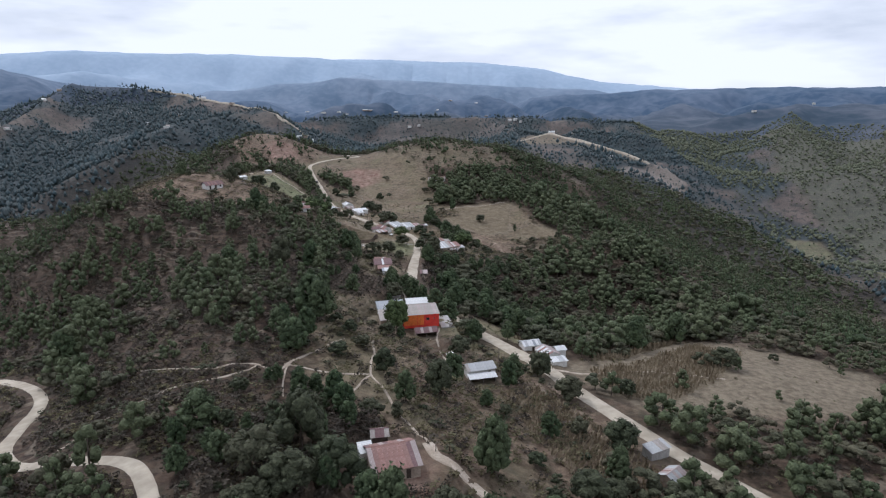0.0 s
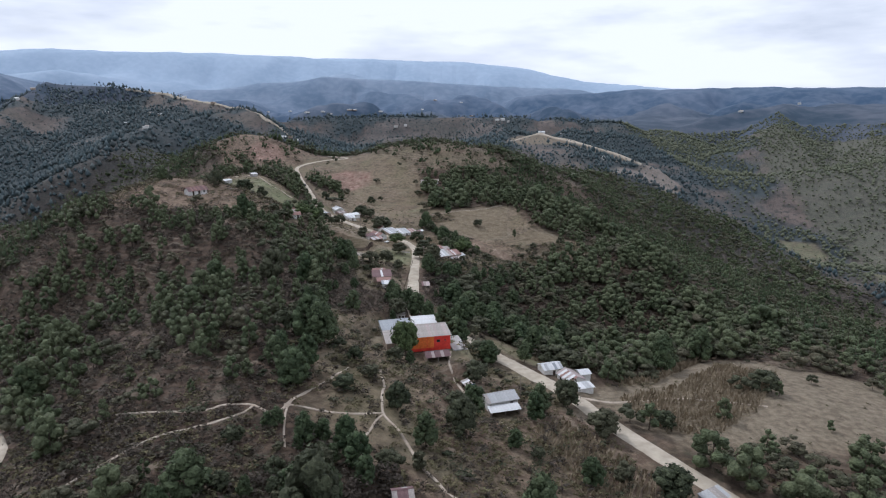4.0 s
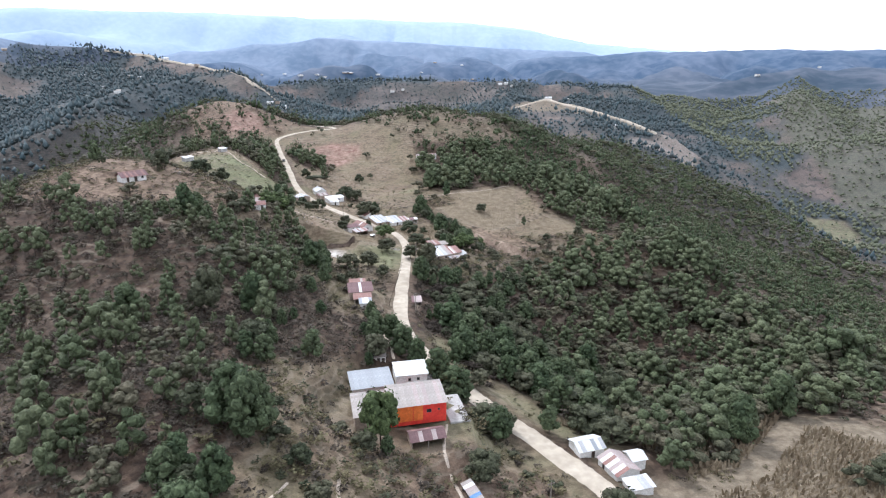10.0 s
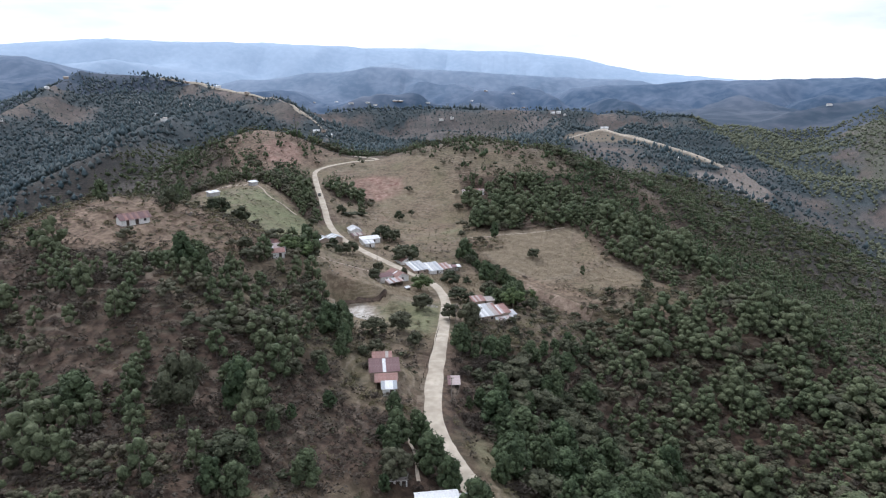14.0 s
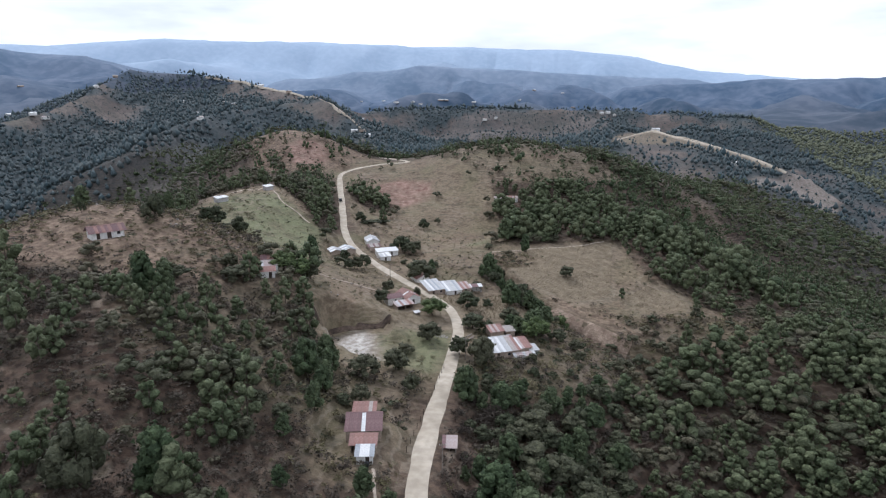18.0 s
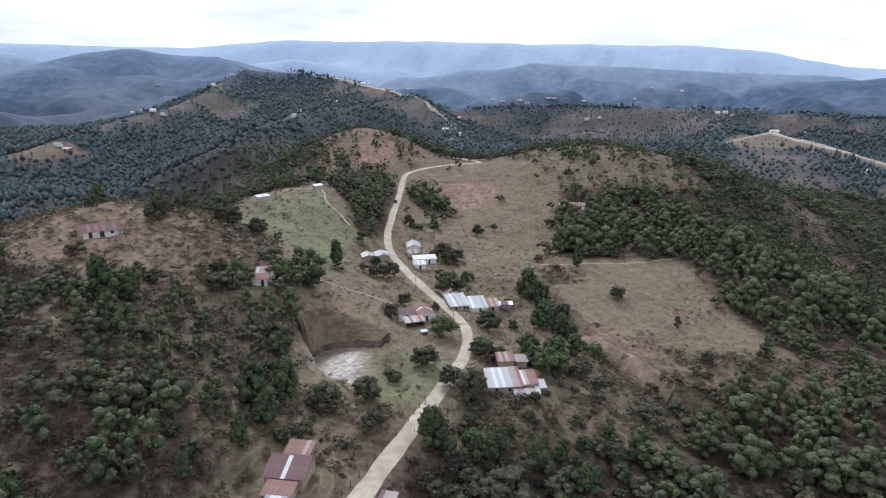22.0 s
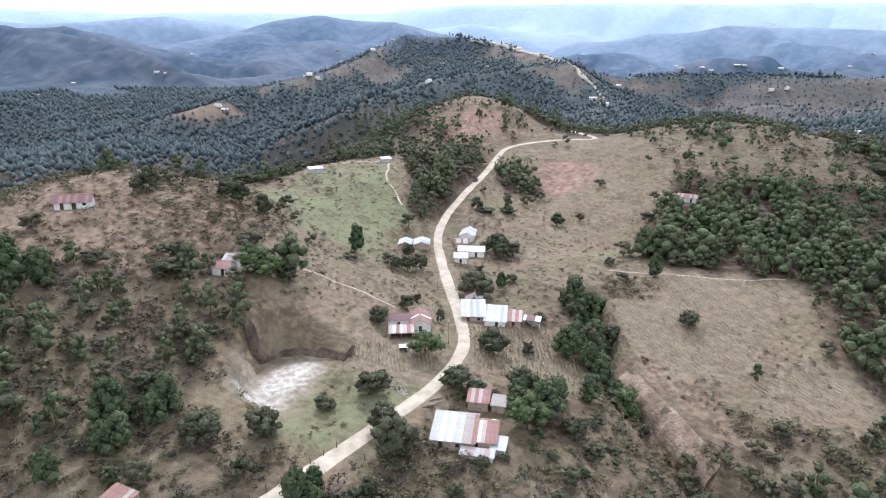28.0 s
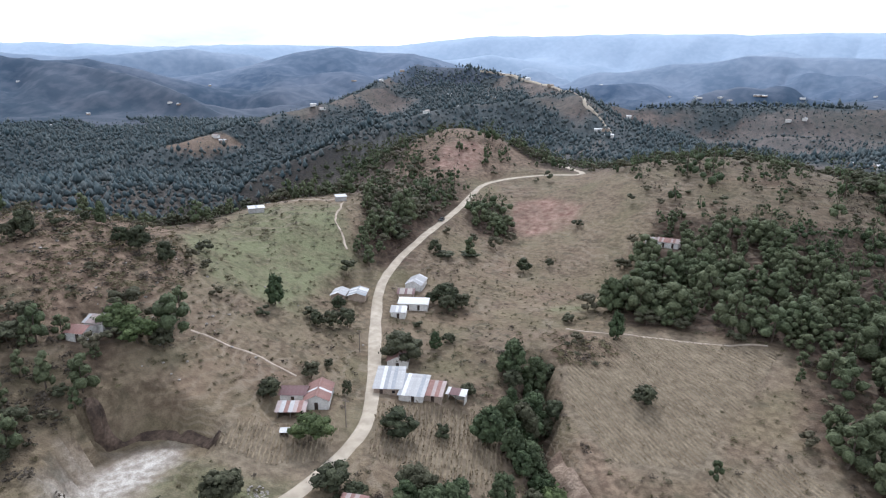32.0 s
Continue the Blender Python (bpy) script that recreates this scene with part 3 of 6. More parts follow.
# land use: (tree density, kind of tree, ground, outline); later ones lie over earlier ones
ZONES = [
    # light meadow ground on this spur stands in for sunlight falling there
    (0.75, "mixed", "meadow", [(480, 640), (500, 900), (590, 1120), (690, 1400), (800, 1330), (950, 1350), (1200, 1200), (1000, 800), (700, 560)]),
    (0.06, "open", "bare", [(540, 1410), (700, 1510), (1000, 1530), (1350, 1400), (1100, 1340), (830, 1400), (690, 1390)]),
    (0.45, "mixed", "", [(-190, 1230), (-80, 1330), (160, 1335), (150, 1180), (20, 1160), (-120, 1150)]),
    (0.05, "open", "bare", [(-640, 705), (-612, 655), (-585, 668), (-590, 720), (-600, 765), (-632, 752)]),
    (0.05, "open", "field", [(-1400, 890), (-1250, 925), (-1040, 885), (-1120, 820), (-1250, 850)]),
    (0.08, "open", "field", [(108, 955), (125, 1030), (175, 1015), (240, 950), (285, 890), (255, 868), (190, 918), (140, 930)]),
    (1.0, "mixed", "wood", [(-590, 560), (-600, 860), (-480, 980), (-400, 800), (-385, 640), (-330, 520), (-420, 430)]),
    (1.0, "mixed", "wood", [(200, 640), (190, 760), (260, 800), (330, 760), (370, 640)]),
    (0.86, "mixed", "wood", [(-190, 180), (-175, 300), (-150, 296), (-98, 298), (-92, 286), (-50, 268), (-38, 240), (-30, 215), (-44, 180), (-60, 172), (-120, 172)]),
    (0.97, "mixed", "wood", [(-400, 100), (-420, 420), (-250, 640), (-180, 520), (-170, 420), (-185, 330), (-170, 250), (-190, 150)]),
    (0.05, "open", "green", [(-135, 300), (-150, 440), (-145, 500), (-125, 480), (-92, 440), (-82, 455), (-110, 540), (-140, 590), (-110, 625), (-60, 610),
                             (-20, 575), (-6, 502), (5, 460), (50, 470), (60, 435), (90, 390), (50, 388), (20, 400), (15, 370), (-6, 345), (-8, 300), (-26, 300),
                             (-42, 296), (-55, 322), (-72, 350), (-84, 330)]),
    (0.10, "scrub", "bare", [(-152, 300), (-178, 340), (-155, 395), (-120, 395), (-85, 362), (-78, 325), (-98, 298)]),
    (0.02, "open", "meadow", [(-130, 389), (-143, 434), (-130, 466), (-96, 441), (-79, 394), (-96, 377)]),
    (0.97, "brush", "green", [(-95, 286), (-78, 314), (-72, 332), (-55, 322), (-42, 296), (-34, 276), (-52, 262), (-80, 265)]),
    (0.45, "scrub", "green", [(-42, 294), (-27, 303), (-17, 305), (-19, 250), (-34, 250), (-40, 270)]),
    (0.62, "pine", "wood", [(-6, 470), (-8, 519), (10, 538), (40, 556), (95, 590), (150, 560), (125, 420), (70, 425), (53, 468), (22, 466), (5, 462)]),
    (0.92, "mixed", "wood", [(125, 420), (150, 560), (130, 640), (300, 760), (380, 640), (330, 380), (230, 260), (130, 300), (95, 365)]),
    (0.0, "open", "field", [(-6, 443), (13, 458), (52, 464), (45, 407), (28, 399), (7, 413)]),
    (0.25, "scrub", "bare", [(-7, 441), (4, 450), (14, 447), (12, 434), (1, 430)]),
    (0.0, "open", "field", [(45, 405), (61, 422), (73, 414), (80, 400), (57, 392)]),
    (0.95, "mixed", "wood", [(-15, 419), (-4, 427), (10, 406), (14, 394), (30, 378), (44, 366), (34, 360), (20, 373), (5, 387)]),
    (0.03, "open", "field", [(-27, 379), (-4, 398), (14, 376), (5, 364), (-13, 360)]),
    (0.02, "open", "field", [(21, 207), (40, 181), (57, 188), (88, 222), (106, 215), (145, 189), (121, 155), (78, 150), (58, 150), (44, 160)]),
    (0.0, "open", "pale", [(-51, 331), (-49, 336), (-42, 338), (-38, 330), (-39, 321), (-34, 313), (-40, 312), (-47, 320)]),
    (0.03, "open", "meadow", [(-26, 305), (-36, 325), (-40, 340), (-26, 342), (-18, 348), (-16, 330), (-17, 309)]),
    (0.0, "open", "field", [(-37, 339), (-41, 349), (-25, 366), (-18, 353), (-24, 342)]),
    (0.0, "open", "red", [(-96, 566), (-80, 577), (-57, 567), (-57, 545), (-71, 533), (-86, 548)]),
    (0.85, "mixed", "wood", [(-124, 480), (-150, 555), (-124, 548), (-90, 458), (-97, 444)]),
    (0.80, "pine", "wood", [(-108, 538), (-102, 560), (-72, 530), (-88, 517)]),
    (0.62, "brush", "bare", [(-175, 555), (-215, 625), (-172, 655), (-112, 628), (-128, 585), (-135, 570)]),
    (0.62, "brush", "green", [(-62, 618), (-30, 665), (45, 645), (75, 580), (20, 548), (-15, 560)]),
    (0.25, "brush", "red", [(-172, 597), (-166, 613), (-148, 622), (-138, 602), (-140, 582), (-156, 577)]),
    (0.97, "brush", "wood", [(-140, 90), (-140, 165), (-62, 180), (-38, 178), (-36, 150), (-28, 122), (-24, 80)]),
    (0.25, "scrub", "", [(-36, 166), (-22, 170), (-11, 138), (-3, 114), (-15, 113), (-26, 125), (-34, 142)]),
    (0.75, "scrub", "green", [(16, 381), (48, 392), (95, 388), (90, 368), (55, 352), (20, 350)]),
    (0.95, "scrub", "green", [(-7, 298), (-8, 345), (16, 347), (45, 350), (52, 328), (10, 305)]),
    (0.97, "mixed", "wood", [(-7, 246), (-7, 294), (10, 305), (31, 328), (55, 336), (75, 352), (150, 312), (165, 262), (110, 222), (93, 232), (60, 205), (42, 215), (22, 222)]),
    (0.22, "scrub", "green", [(-40, 205), (-24, 218), (-16, 204), (-24, 188), (-4, 186), (12, 158), (0, 125), (-12, 120), (-26, 140), (-34, 170)]),
    (0.10, "scrub", "meadow", [(0, 208), (12, 194), (24, 178), (32, 164), (22, 156), (10, 174), (-2, 186)]),
    (0.08, "open", "meadow", [(8, 217), (20, 200), (34, 184), (40, 190), (26, 208), (12, 226), (-1, 250), (-6, 246)]),
    (0.0, "open", "red", [(-5, 111), (1, 106), (3, 99), (-1, 93), (-12, 92), (-16, 96), (-4, 100)]),
    (0.35, "scrub", "", [(-2, 100), (34, 90), (45, 135), (20, 180), (0, 190), (-12, 150)]),
    (0.05, "open", "bare", [(15, 399), (30, 389), (46, 377), (50, 381), (34, 395), (18, 405)]),
    (0.0, "open", "meadow", [(-24, 464), (-17, 476), (-12, 470), (-17, 460)]),
    (0.1, "scrub", "pale", [(126, 468), (131, 494), (139, 488), (136, 462)]),
    (0.1, "scrub", "pale", [(208, 768), (240, 815), (285, 868), (340, 900), (350, 872), (312, 800), (298, 766), (275, 800), (235, 785)]),
    (0.0, "open", "meadow", [(404, 660), (430, 765), (470, 745), (450, 655)]),
    (0.0, "open", "meadow", [(425, 520), (440, 620), (520, 640), (530, 540)]),
]


def cover(x, y):
    """Tree density, its kind (0 open, 1 scrub, 2 mixed, 3 pine) and the weights of the ground covers."""
    wx = x + 5.0 * rough(x, y, 24, 31, 4)
    wy = y + 5.0 * rough(x, y, 24, 37, 4)
    patch = rough(x, y, 75, 41, 4)
    away = wild(x, y)
    near_crest = np.full(x.shape, 9e9)
    for points, slope in SPINES:
        if slope < 0.2:
            continue
        near_crest = np.minimum(near_crest, along(points, x, y)[0])
    bald = away * rise(720, 860, y) * rise(80, 8, near_crest + 45 * rough(x, y, 55, 43, 3))
    slope_wood = np.clip(0.74 + 0.8 * patch + 0.22 * away - 0.55 * bald - 0.5 * away * rise(0.05, 0.5, rough(x, y, 130, 45, 4)) + 0.6 * rise(-170, -380, x) * rise(1000, 700, y), 0.04, 1.0)
    slope_wood = np.clip(slope_wood + away * 1.3 * (slope_wood - 0.5), 0.04, 1.0)
    density, kind = slope_wood.copy(), np.full(x.shape, 2)
    layers = {k: np.zeros(x.shape) for k in ("wood", "green", "field", "bare", "pale", "meadow", "red")}
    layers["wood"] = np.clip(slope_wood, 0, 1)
    kinds = {"open": 0, "scrub": 1, "mixed": 2, "pine": 3, "brush": 4}
    for dens, sort, soil, poly in ZONES:
        m = inside(poly, wx, wy)
        if not m.any():
            continue
        density[m] = dens * (np.clip(0.95 + 0.8 * patch[m], 0.2, 1.1) if dens < 0.9 else 1)
        kind[m] = kinds[sort]
        soft = sum(inside(poly, wx + ox, wy + oy).astype(float) for ox, oy in ((3, 1), (-3, -1), (1, -3), (-1, 3), (0, 0))) / 5
        for k in layers:
            layers[k] = layers[k] * (1 - soft)
        if soil:
            layers[soil] = layers[soil] + soft * (0.55 if soil == "green" else 0.45 if soil == "pale" and dens > 0.05 else 0.6 if soil == "meadow" and dens > 0.05 else 1)
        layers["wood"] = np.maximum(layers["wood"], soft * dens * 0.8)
    layers["green"] = layers["green"] * 0.9
    return density, kind, layers


def mesh_of(name, verts, faces, material, smooth=False):
    """A mesh from arrays: faces all with as many corners."""
    me = bpy.data.meshes.new(name)
    verts, faces = np.asarray(verts, np.float32), np.asarray(faces, np.int32)
    k = faces.shape[1]
    me.vertices.add(len(verts))
    me.vertices.foreach_set("co", verts.ravel())
    me.loops.add(faces.size)
    me.loops.foreach_set("vertex_index", faces.ravel())
    me.polygons.add(len(faces))
    me.polygons.foreach_set("loop_start", np.arange(len(faces), dtype=np.int32) * k)
    me.polygons.foreach_set("use_smooth", np.full(len(faces), smooth))
    for m in material if isinstance(material, (list, tuple)) else [material]:
        me.materials.append(m)
    me.update(calc_edges=True)
    return me


def float_layer(me, name, values):
    me.attributes.new(name, "FLOAT", "POINT").data.foreach_set("value", np.asarray(values, np.float32))


def spread_axis(lo, hi, step, first, last, grow):
    core = list(np.arange(lo, hi + step * 0.5, step))
    s, v = step, core[-1]
    while v < last:
        s *= grow
        v += s
        core.append(v)
    s, v = step, core[0]
    while v > first:
        s *= grow
        v -= s
        core.insert(0, v)
    return np.array(core)


gx = spread_axis(-200, 160, 2.4, -4300, 3600, 1.026)
gy = spread_axis(80, 640, 2.4, -700, 4700, 1.026)
GX, GY = np.meshgrid(gx, gy)
fx, fy = GX.ravel(), GY.ravel()
fz = land(fx, fy)
nx, ny = len(gx), len(gy)
idx = np.arange(nx * ny).reshape(ny, nx)
quads = np.stack([idx[:-1, :-1], idx[:-1, 1:], idx[1:, 1:], idx[1:, :-1]], -1).reshape(-1, 4)
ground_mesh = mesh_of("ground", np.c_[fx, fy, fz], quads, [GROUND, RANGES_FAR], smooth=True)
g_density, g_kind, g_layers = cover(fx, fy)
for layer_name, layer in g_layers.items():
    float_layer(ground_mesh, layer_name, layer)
# weight of the painted haze, growing with distance from the hamlet
float_layer(ground_mesh, "upland_haze", rise(330, 800, np.hypot(fx, fy - 200)))
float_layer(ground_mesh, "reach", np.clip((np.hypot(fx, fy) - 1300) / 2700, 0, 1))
centre = np.hypot(fx[quads].mean(1), fy[quads].mean(1))
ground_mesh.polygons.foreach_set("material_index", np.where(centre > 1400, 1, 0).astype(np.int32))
ground = tagged(new("ground", ground_mesh), "dry brown hill slopes with grass, leaf litter and bare earth", "hillside", kind="structure")


def ribbon(name, path, half, lift, material, edge=0.3, crown=0.12):
    """A strip of road or trail laid on the ground, with ragged edges and a slight crown."""
    line = smooth_line([p[:2] for p in path], 1.5)
    if isinstance(half, tuple):
        half = half[0] + (half[1] - half[0]) * rise(250, 360, line[:, 1])
    elif half < 1.0:
        line = line + np.c_[rough(line[:, 0], line[:, 1], 7, 91, 2), rough(line[:, 0], line[:, 1], 7, 95, 2)] * 0.9
    way = np.gradient(line, axis=0)
    way /= np.linalg.norm(way, axis=1)[:, None] + 1e-9
    side = np.c_[-way[:, 1], way[:, 0]]
    cross = np.linspace(-1, 1, 7)
    rows = []
    for k, c in enumerate(cross):
        w = half * (1 + edge * rough(line[:, 0] + 50 * (c > 0), line[:, 1], 9, 51, 3)) if abs(c) > 0.9 else np.zeros(len(line)) + half
        p = line + side * (c * w)[:, None]
        z = land(p[:, 0], p[:, 1]) + lift * (1 if abs(c) < 0.9 else -0.5) + crown * (1 - c * c) - 0.05 * (abs(abs(c) - 0.45) < 0.2)
        rows.append(np.c_[p, z])
    v = np.stack(rows, 1).reshape(-1, 3)
    ix = np.arange(len(v)).reshape(-1, 7)
    q = np.stack([ix[:-1, :-1], ix[1:, :-1], ix[1:, 1:], ix[:-1, 1:]], -1).reshape(-1, 4)[:, ::-1]
    return new(name, mesh_of(name, v, q, material, smooth=True))


tagged(ribbon("road", ROAD_LINE, (2.6, 2.0), 0.12, ROAD, 0.25), "pale unpaved gravel road winding up the ridge", "road", kind="structure")
tagged(ribbon("road_track", TRACK_LINE, 1.7, 0.12, ROAD, 0.35), "pale dirt track looping round the slope", "road", kind="structure")
for w, pts in TRAIL_LINES:
    tagged(ribbon("footpath", pts, w * 0.36, 0.16, TRAIL, 0.7, 0.03), "narrow trodden footpath of pale earth", "path", kind="structure")
for w, pts in HILL_ROADS:
    tagged(ribbon("road_hill", pts, w * 0.5, 0.9, ROAD, 0.3, 0.2), "pale dirt road along a far ridge", "road", kind="structure")



def earth_bank(label, foot, top, material, sink=0.8, lip=0.5):
    """A cut face of bare earth between a foot line and a top line, furrowed by rain."""
    lower, upper = smooth_line(foot, 0.8), smooth_line(top, 0.8)
    u = np.linspace(0, 1, 60)
    ends = []
    for line, dz in ((lower, -sink), (upper, lip)):
        at = np.linspace(0, 1, len(line))
        p = np.c_[np.interp(u, at, line[:, 0]), np.interp(u, at, line[:, 1])]
        ends.append(np.c_[p, land(p[:, 0], p[:, 1]) + dz])
    rows = []
    for k in range(9):
        c = k / 8
        steep = c ** 0.6
        p = ends[0] * (1 - c) + ends[1] * c
        p[:, :2] = ends[0][:, :2] * (1 - c ** 1.6) + ends[1][:, :2] * c ** 1.6
        p[:, 2] = ends[0][:, 2] * (1 - steep) + ends[1][:, 2] * steep
        push = 0.8 * math.sin(3.1416 * c)
        p[:, 0] += push * rough(u * 60, u * 0 + k * 0.6, 3.0, 101, 3)
        p[:, 1] += push * rough(u * 60, u * 0 + k * 0.6, 3.0, 105, 3)
        rows.append(p)
    v = np.stack(rows, 1).reshape(-1, 3)
    ix = np.arange(len(v)).reshape(-1, 9)
    q = np.stack([ix[:-1, :-1], ix[1:, :-1], ix[1:, 1:], ix[:-1, 1:]], -1).reshape(-1, 4)
    return tagged(new("earth_bank", mesh_of("earth_bank", v, q, material)), label, "bank", kind="structure")


earth_bank("steep cut face of bare brown earth behind the levelled yard, darkened as in shadow", [(-56.5, 325), (-55.4, 329), (-54.4, 332.6), (-52, 335.2), (-48.4, 337.4), (-43.6, 339.4), (-37, 340.2)],
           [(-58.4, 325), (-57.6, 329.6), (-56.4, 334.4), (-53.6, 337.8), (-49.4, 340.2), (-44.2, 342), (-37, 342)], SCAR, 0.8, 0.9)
earth_bank("eroded face of pale brown earth above the ravine", [(12, 394), (15.6, 390.4), (22.6, 384.6), (29.4, 379.6), (36.4, 373.2), (44.4, 367.2)],
           [(14.6, 398.2), (18.8, 393.8), (25.6, 388.2), (32.6, 383.2), (39.6, 377), (47.4, 371)], PALECUT)
# ---------------------------------------------------------------- houses
def part(name, bm, material, parent, label=""):
    """Links a bmesh as one mesh object under a thing or a part."""
    me = bpy.data.meshes.new(name)
    bm.to_mesh(me)
    bm.free()
    me.materials.append(material)
    ob = new(name, me)
    ob.parent = parent
    if label:
        ob["label"] = label
    return ob


def block(bm, x0, x1, y0, y1, z0, z1):
    v = [bm.verts.new(p) for p in ((x0, y0, z0), (x1, y0, z0), (x1, y1, z0), (x0, y1, z0), (x0, y0, z1), (x1, y0, z1), (x1, y1, z1), (x0, y1, z1))]
    for q in ((3, 2, 1, 0), (4, 5, 6, 7), (0, 1, 5, 4), (1, 2, 6, 5), (2, 3, 7, 6), (3, 0, 4, 7)):
        bm.faces.new([v[i] for i in q])


def slab_between(bm, a, thick):
    """A solid from the outline a (a list of points) pushed along thick."""
    n = len(a)
    va, vb = [bm.verts.new(p) for p in a], [bm.verts.new(Vector(p) + Vector(thick)) for p in a]
    bm.faces.new(va[::-1])
    bm.faces.new(vb)
    for i in range(n):
        j = (i + 1) % n
        bm.faces.new((va[i], va[j], vb[j], vb[i]))


def long_wall(name, w, y, h, thick, openings, material, parent, z0=-0.8):
    """A wall along x with openings (x0, x1, sill, head) cut right through it."""
    bm = bmesh.new()
    at = -w / 2
    for x0, x1, s, t in sorted(openings):
        if x0 > at:
            block(bm, at, x0, y, y + thick, z0, h)
        if s > 0.01:
            block(bm, x0, x1, y, y + thick, z0, s)
        else:
            block(bm, x0, x1, y, y + thick, z0, 0.03)
        if t < h - 0.02:
            block(bm, x0, x1, y, y + thick, t, h)
        at = x1
    block(bm, at, w / 2, y, y + thick, z0, h)
    return part(name, bm, material, parent)


SHEETS = {}


def sheet_mesh(length, width, material):
    """One corrugated roofing sheet, lying along y from 0 to its length."""
    key = (round(length, 1), round(width, 2), material.name)
    if key not in SHEETS:
        v, f, n = [], [], 8
        for i in range(n + 1):
            x, lift = -width / 2 + width * i / n, 0.035 * (i % 2)
            v += [(x, 0, lift), (x, length, lift), (x, 0, lift - 0.02), (x, length, lift - 0.02)]
        for i in range(n):
            a, b = 4 * i, 4 * i + 4
            f += [(a, b, b + 1, a + 1), (a + 2, a + 3, b + 3, b + 2), (a, a + 2, b + 2, b), (a + 1, b + 1, b + 3, a + 3)]
        f += [(0, 1, 3, 2), (4 * n, 4 * n + 2, 4 * n + 3, 4 * n + 1)]
        SHEETS[key] = mesh_of("roof_sheet", v, f, material)
    return SHEETS[key]


def roof_slope(parent, w, y0, z0, y1, z1, mats, pick, over, sheet=0.95):
    """A slope of overlapping sheets from the eave (y0, z0) to the top (y1, z1); mats: the sheets' materials in turn."""
    run, up = y1 - y0, z1 - z0
    length = math.hypot(run, up)
    way = Matrix.Rotation(math.atan2(up, abs(run)), 4, "X")
    if run < 0:
        way = Matrix.Rotation(math.pi, 4, "Z") @ way
    ext = over / length
    n = max(2, round((w + 2 * over) / sheet))
    step = (w + 2 * over) / n
    for i in range(n):
        m = mats[pick.choices(range(len(mats)), [2.5] + [1] * (len(mats) - 1))[0]] if not isinstance(mats, dict) else mats["row"][i % len(mats["row"])]
        x = -w / 2 - over + step * (i + 0.5)
        ob = new("roof_sheet", sheet_mesh(length + over, step * 1.06, m))
        ob.parent = parent
        start = Vector((x, y0 - run * ext, z0 - up * ext + 0.02 + 0.012 * (i % 2) + pick.uniform(0, 0.02)))
        ob.matrix_basis = Matrix.Translation(start) @ way @ Matrix.Rotation(pick.uniform(-0.006, 0.006), 4, "Z")


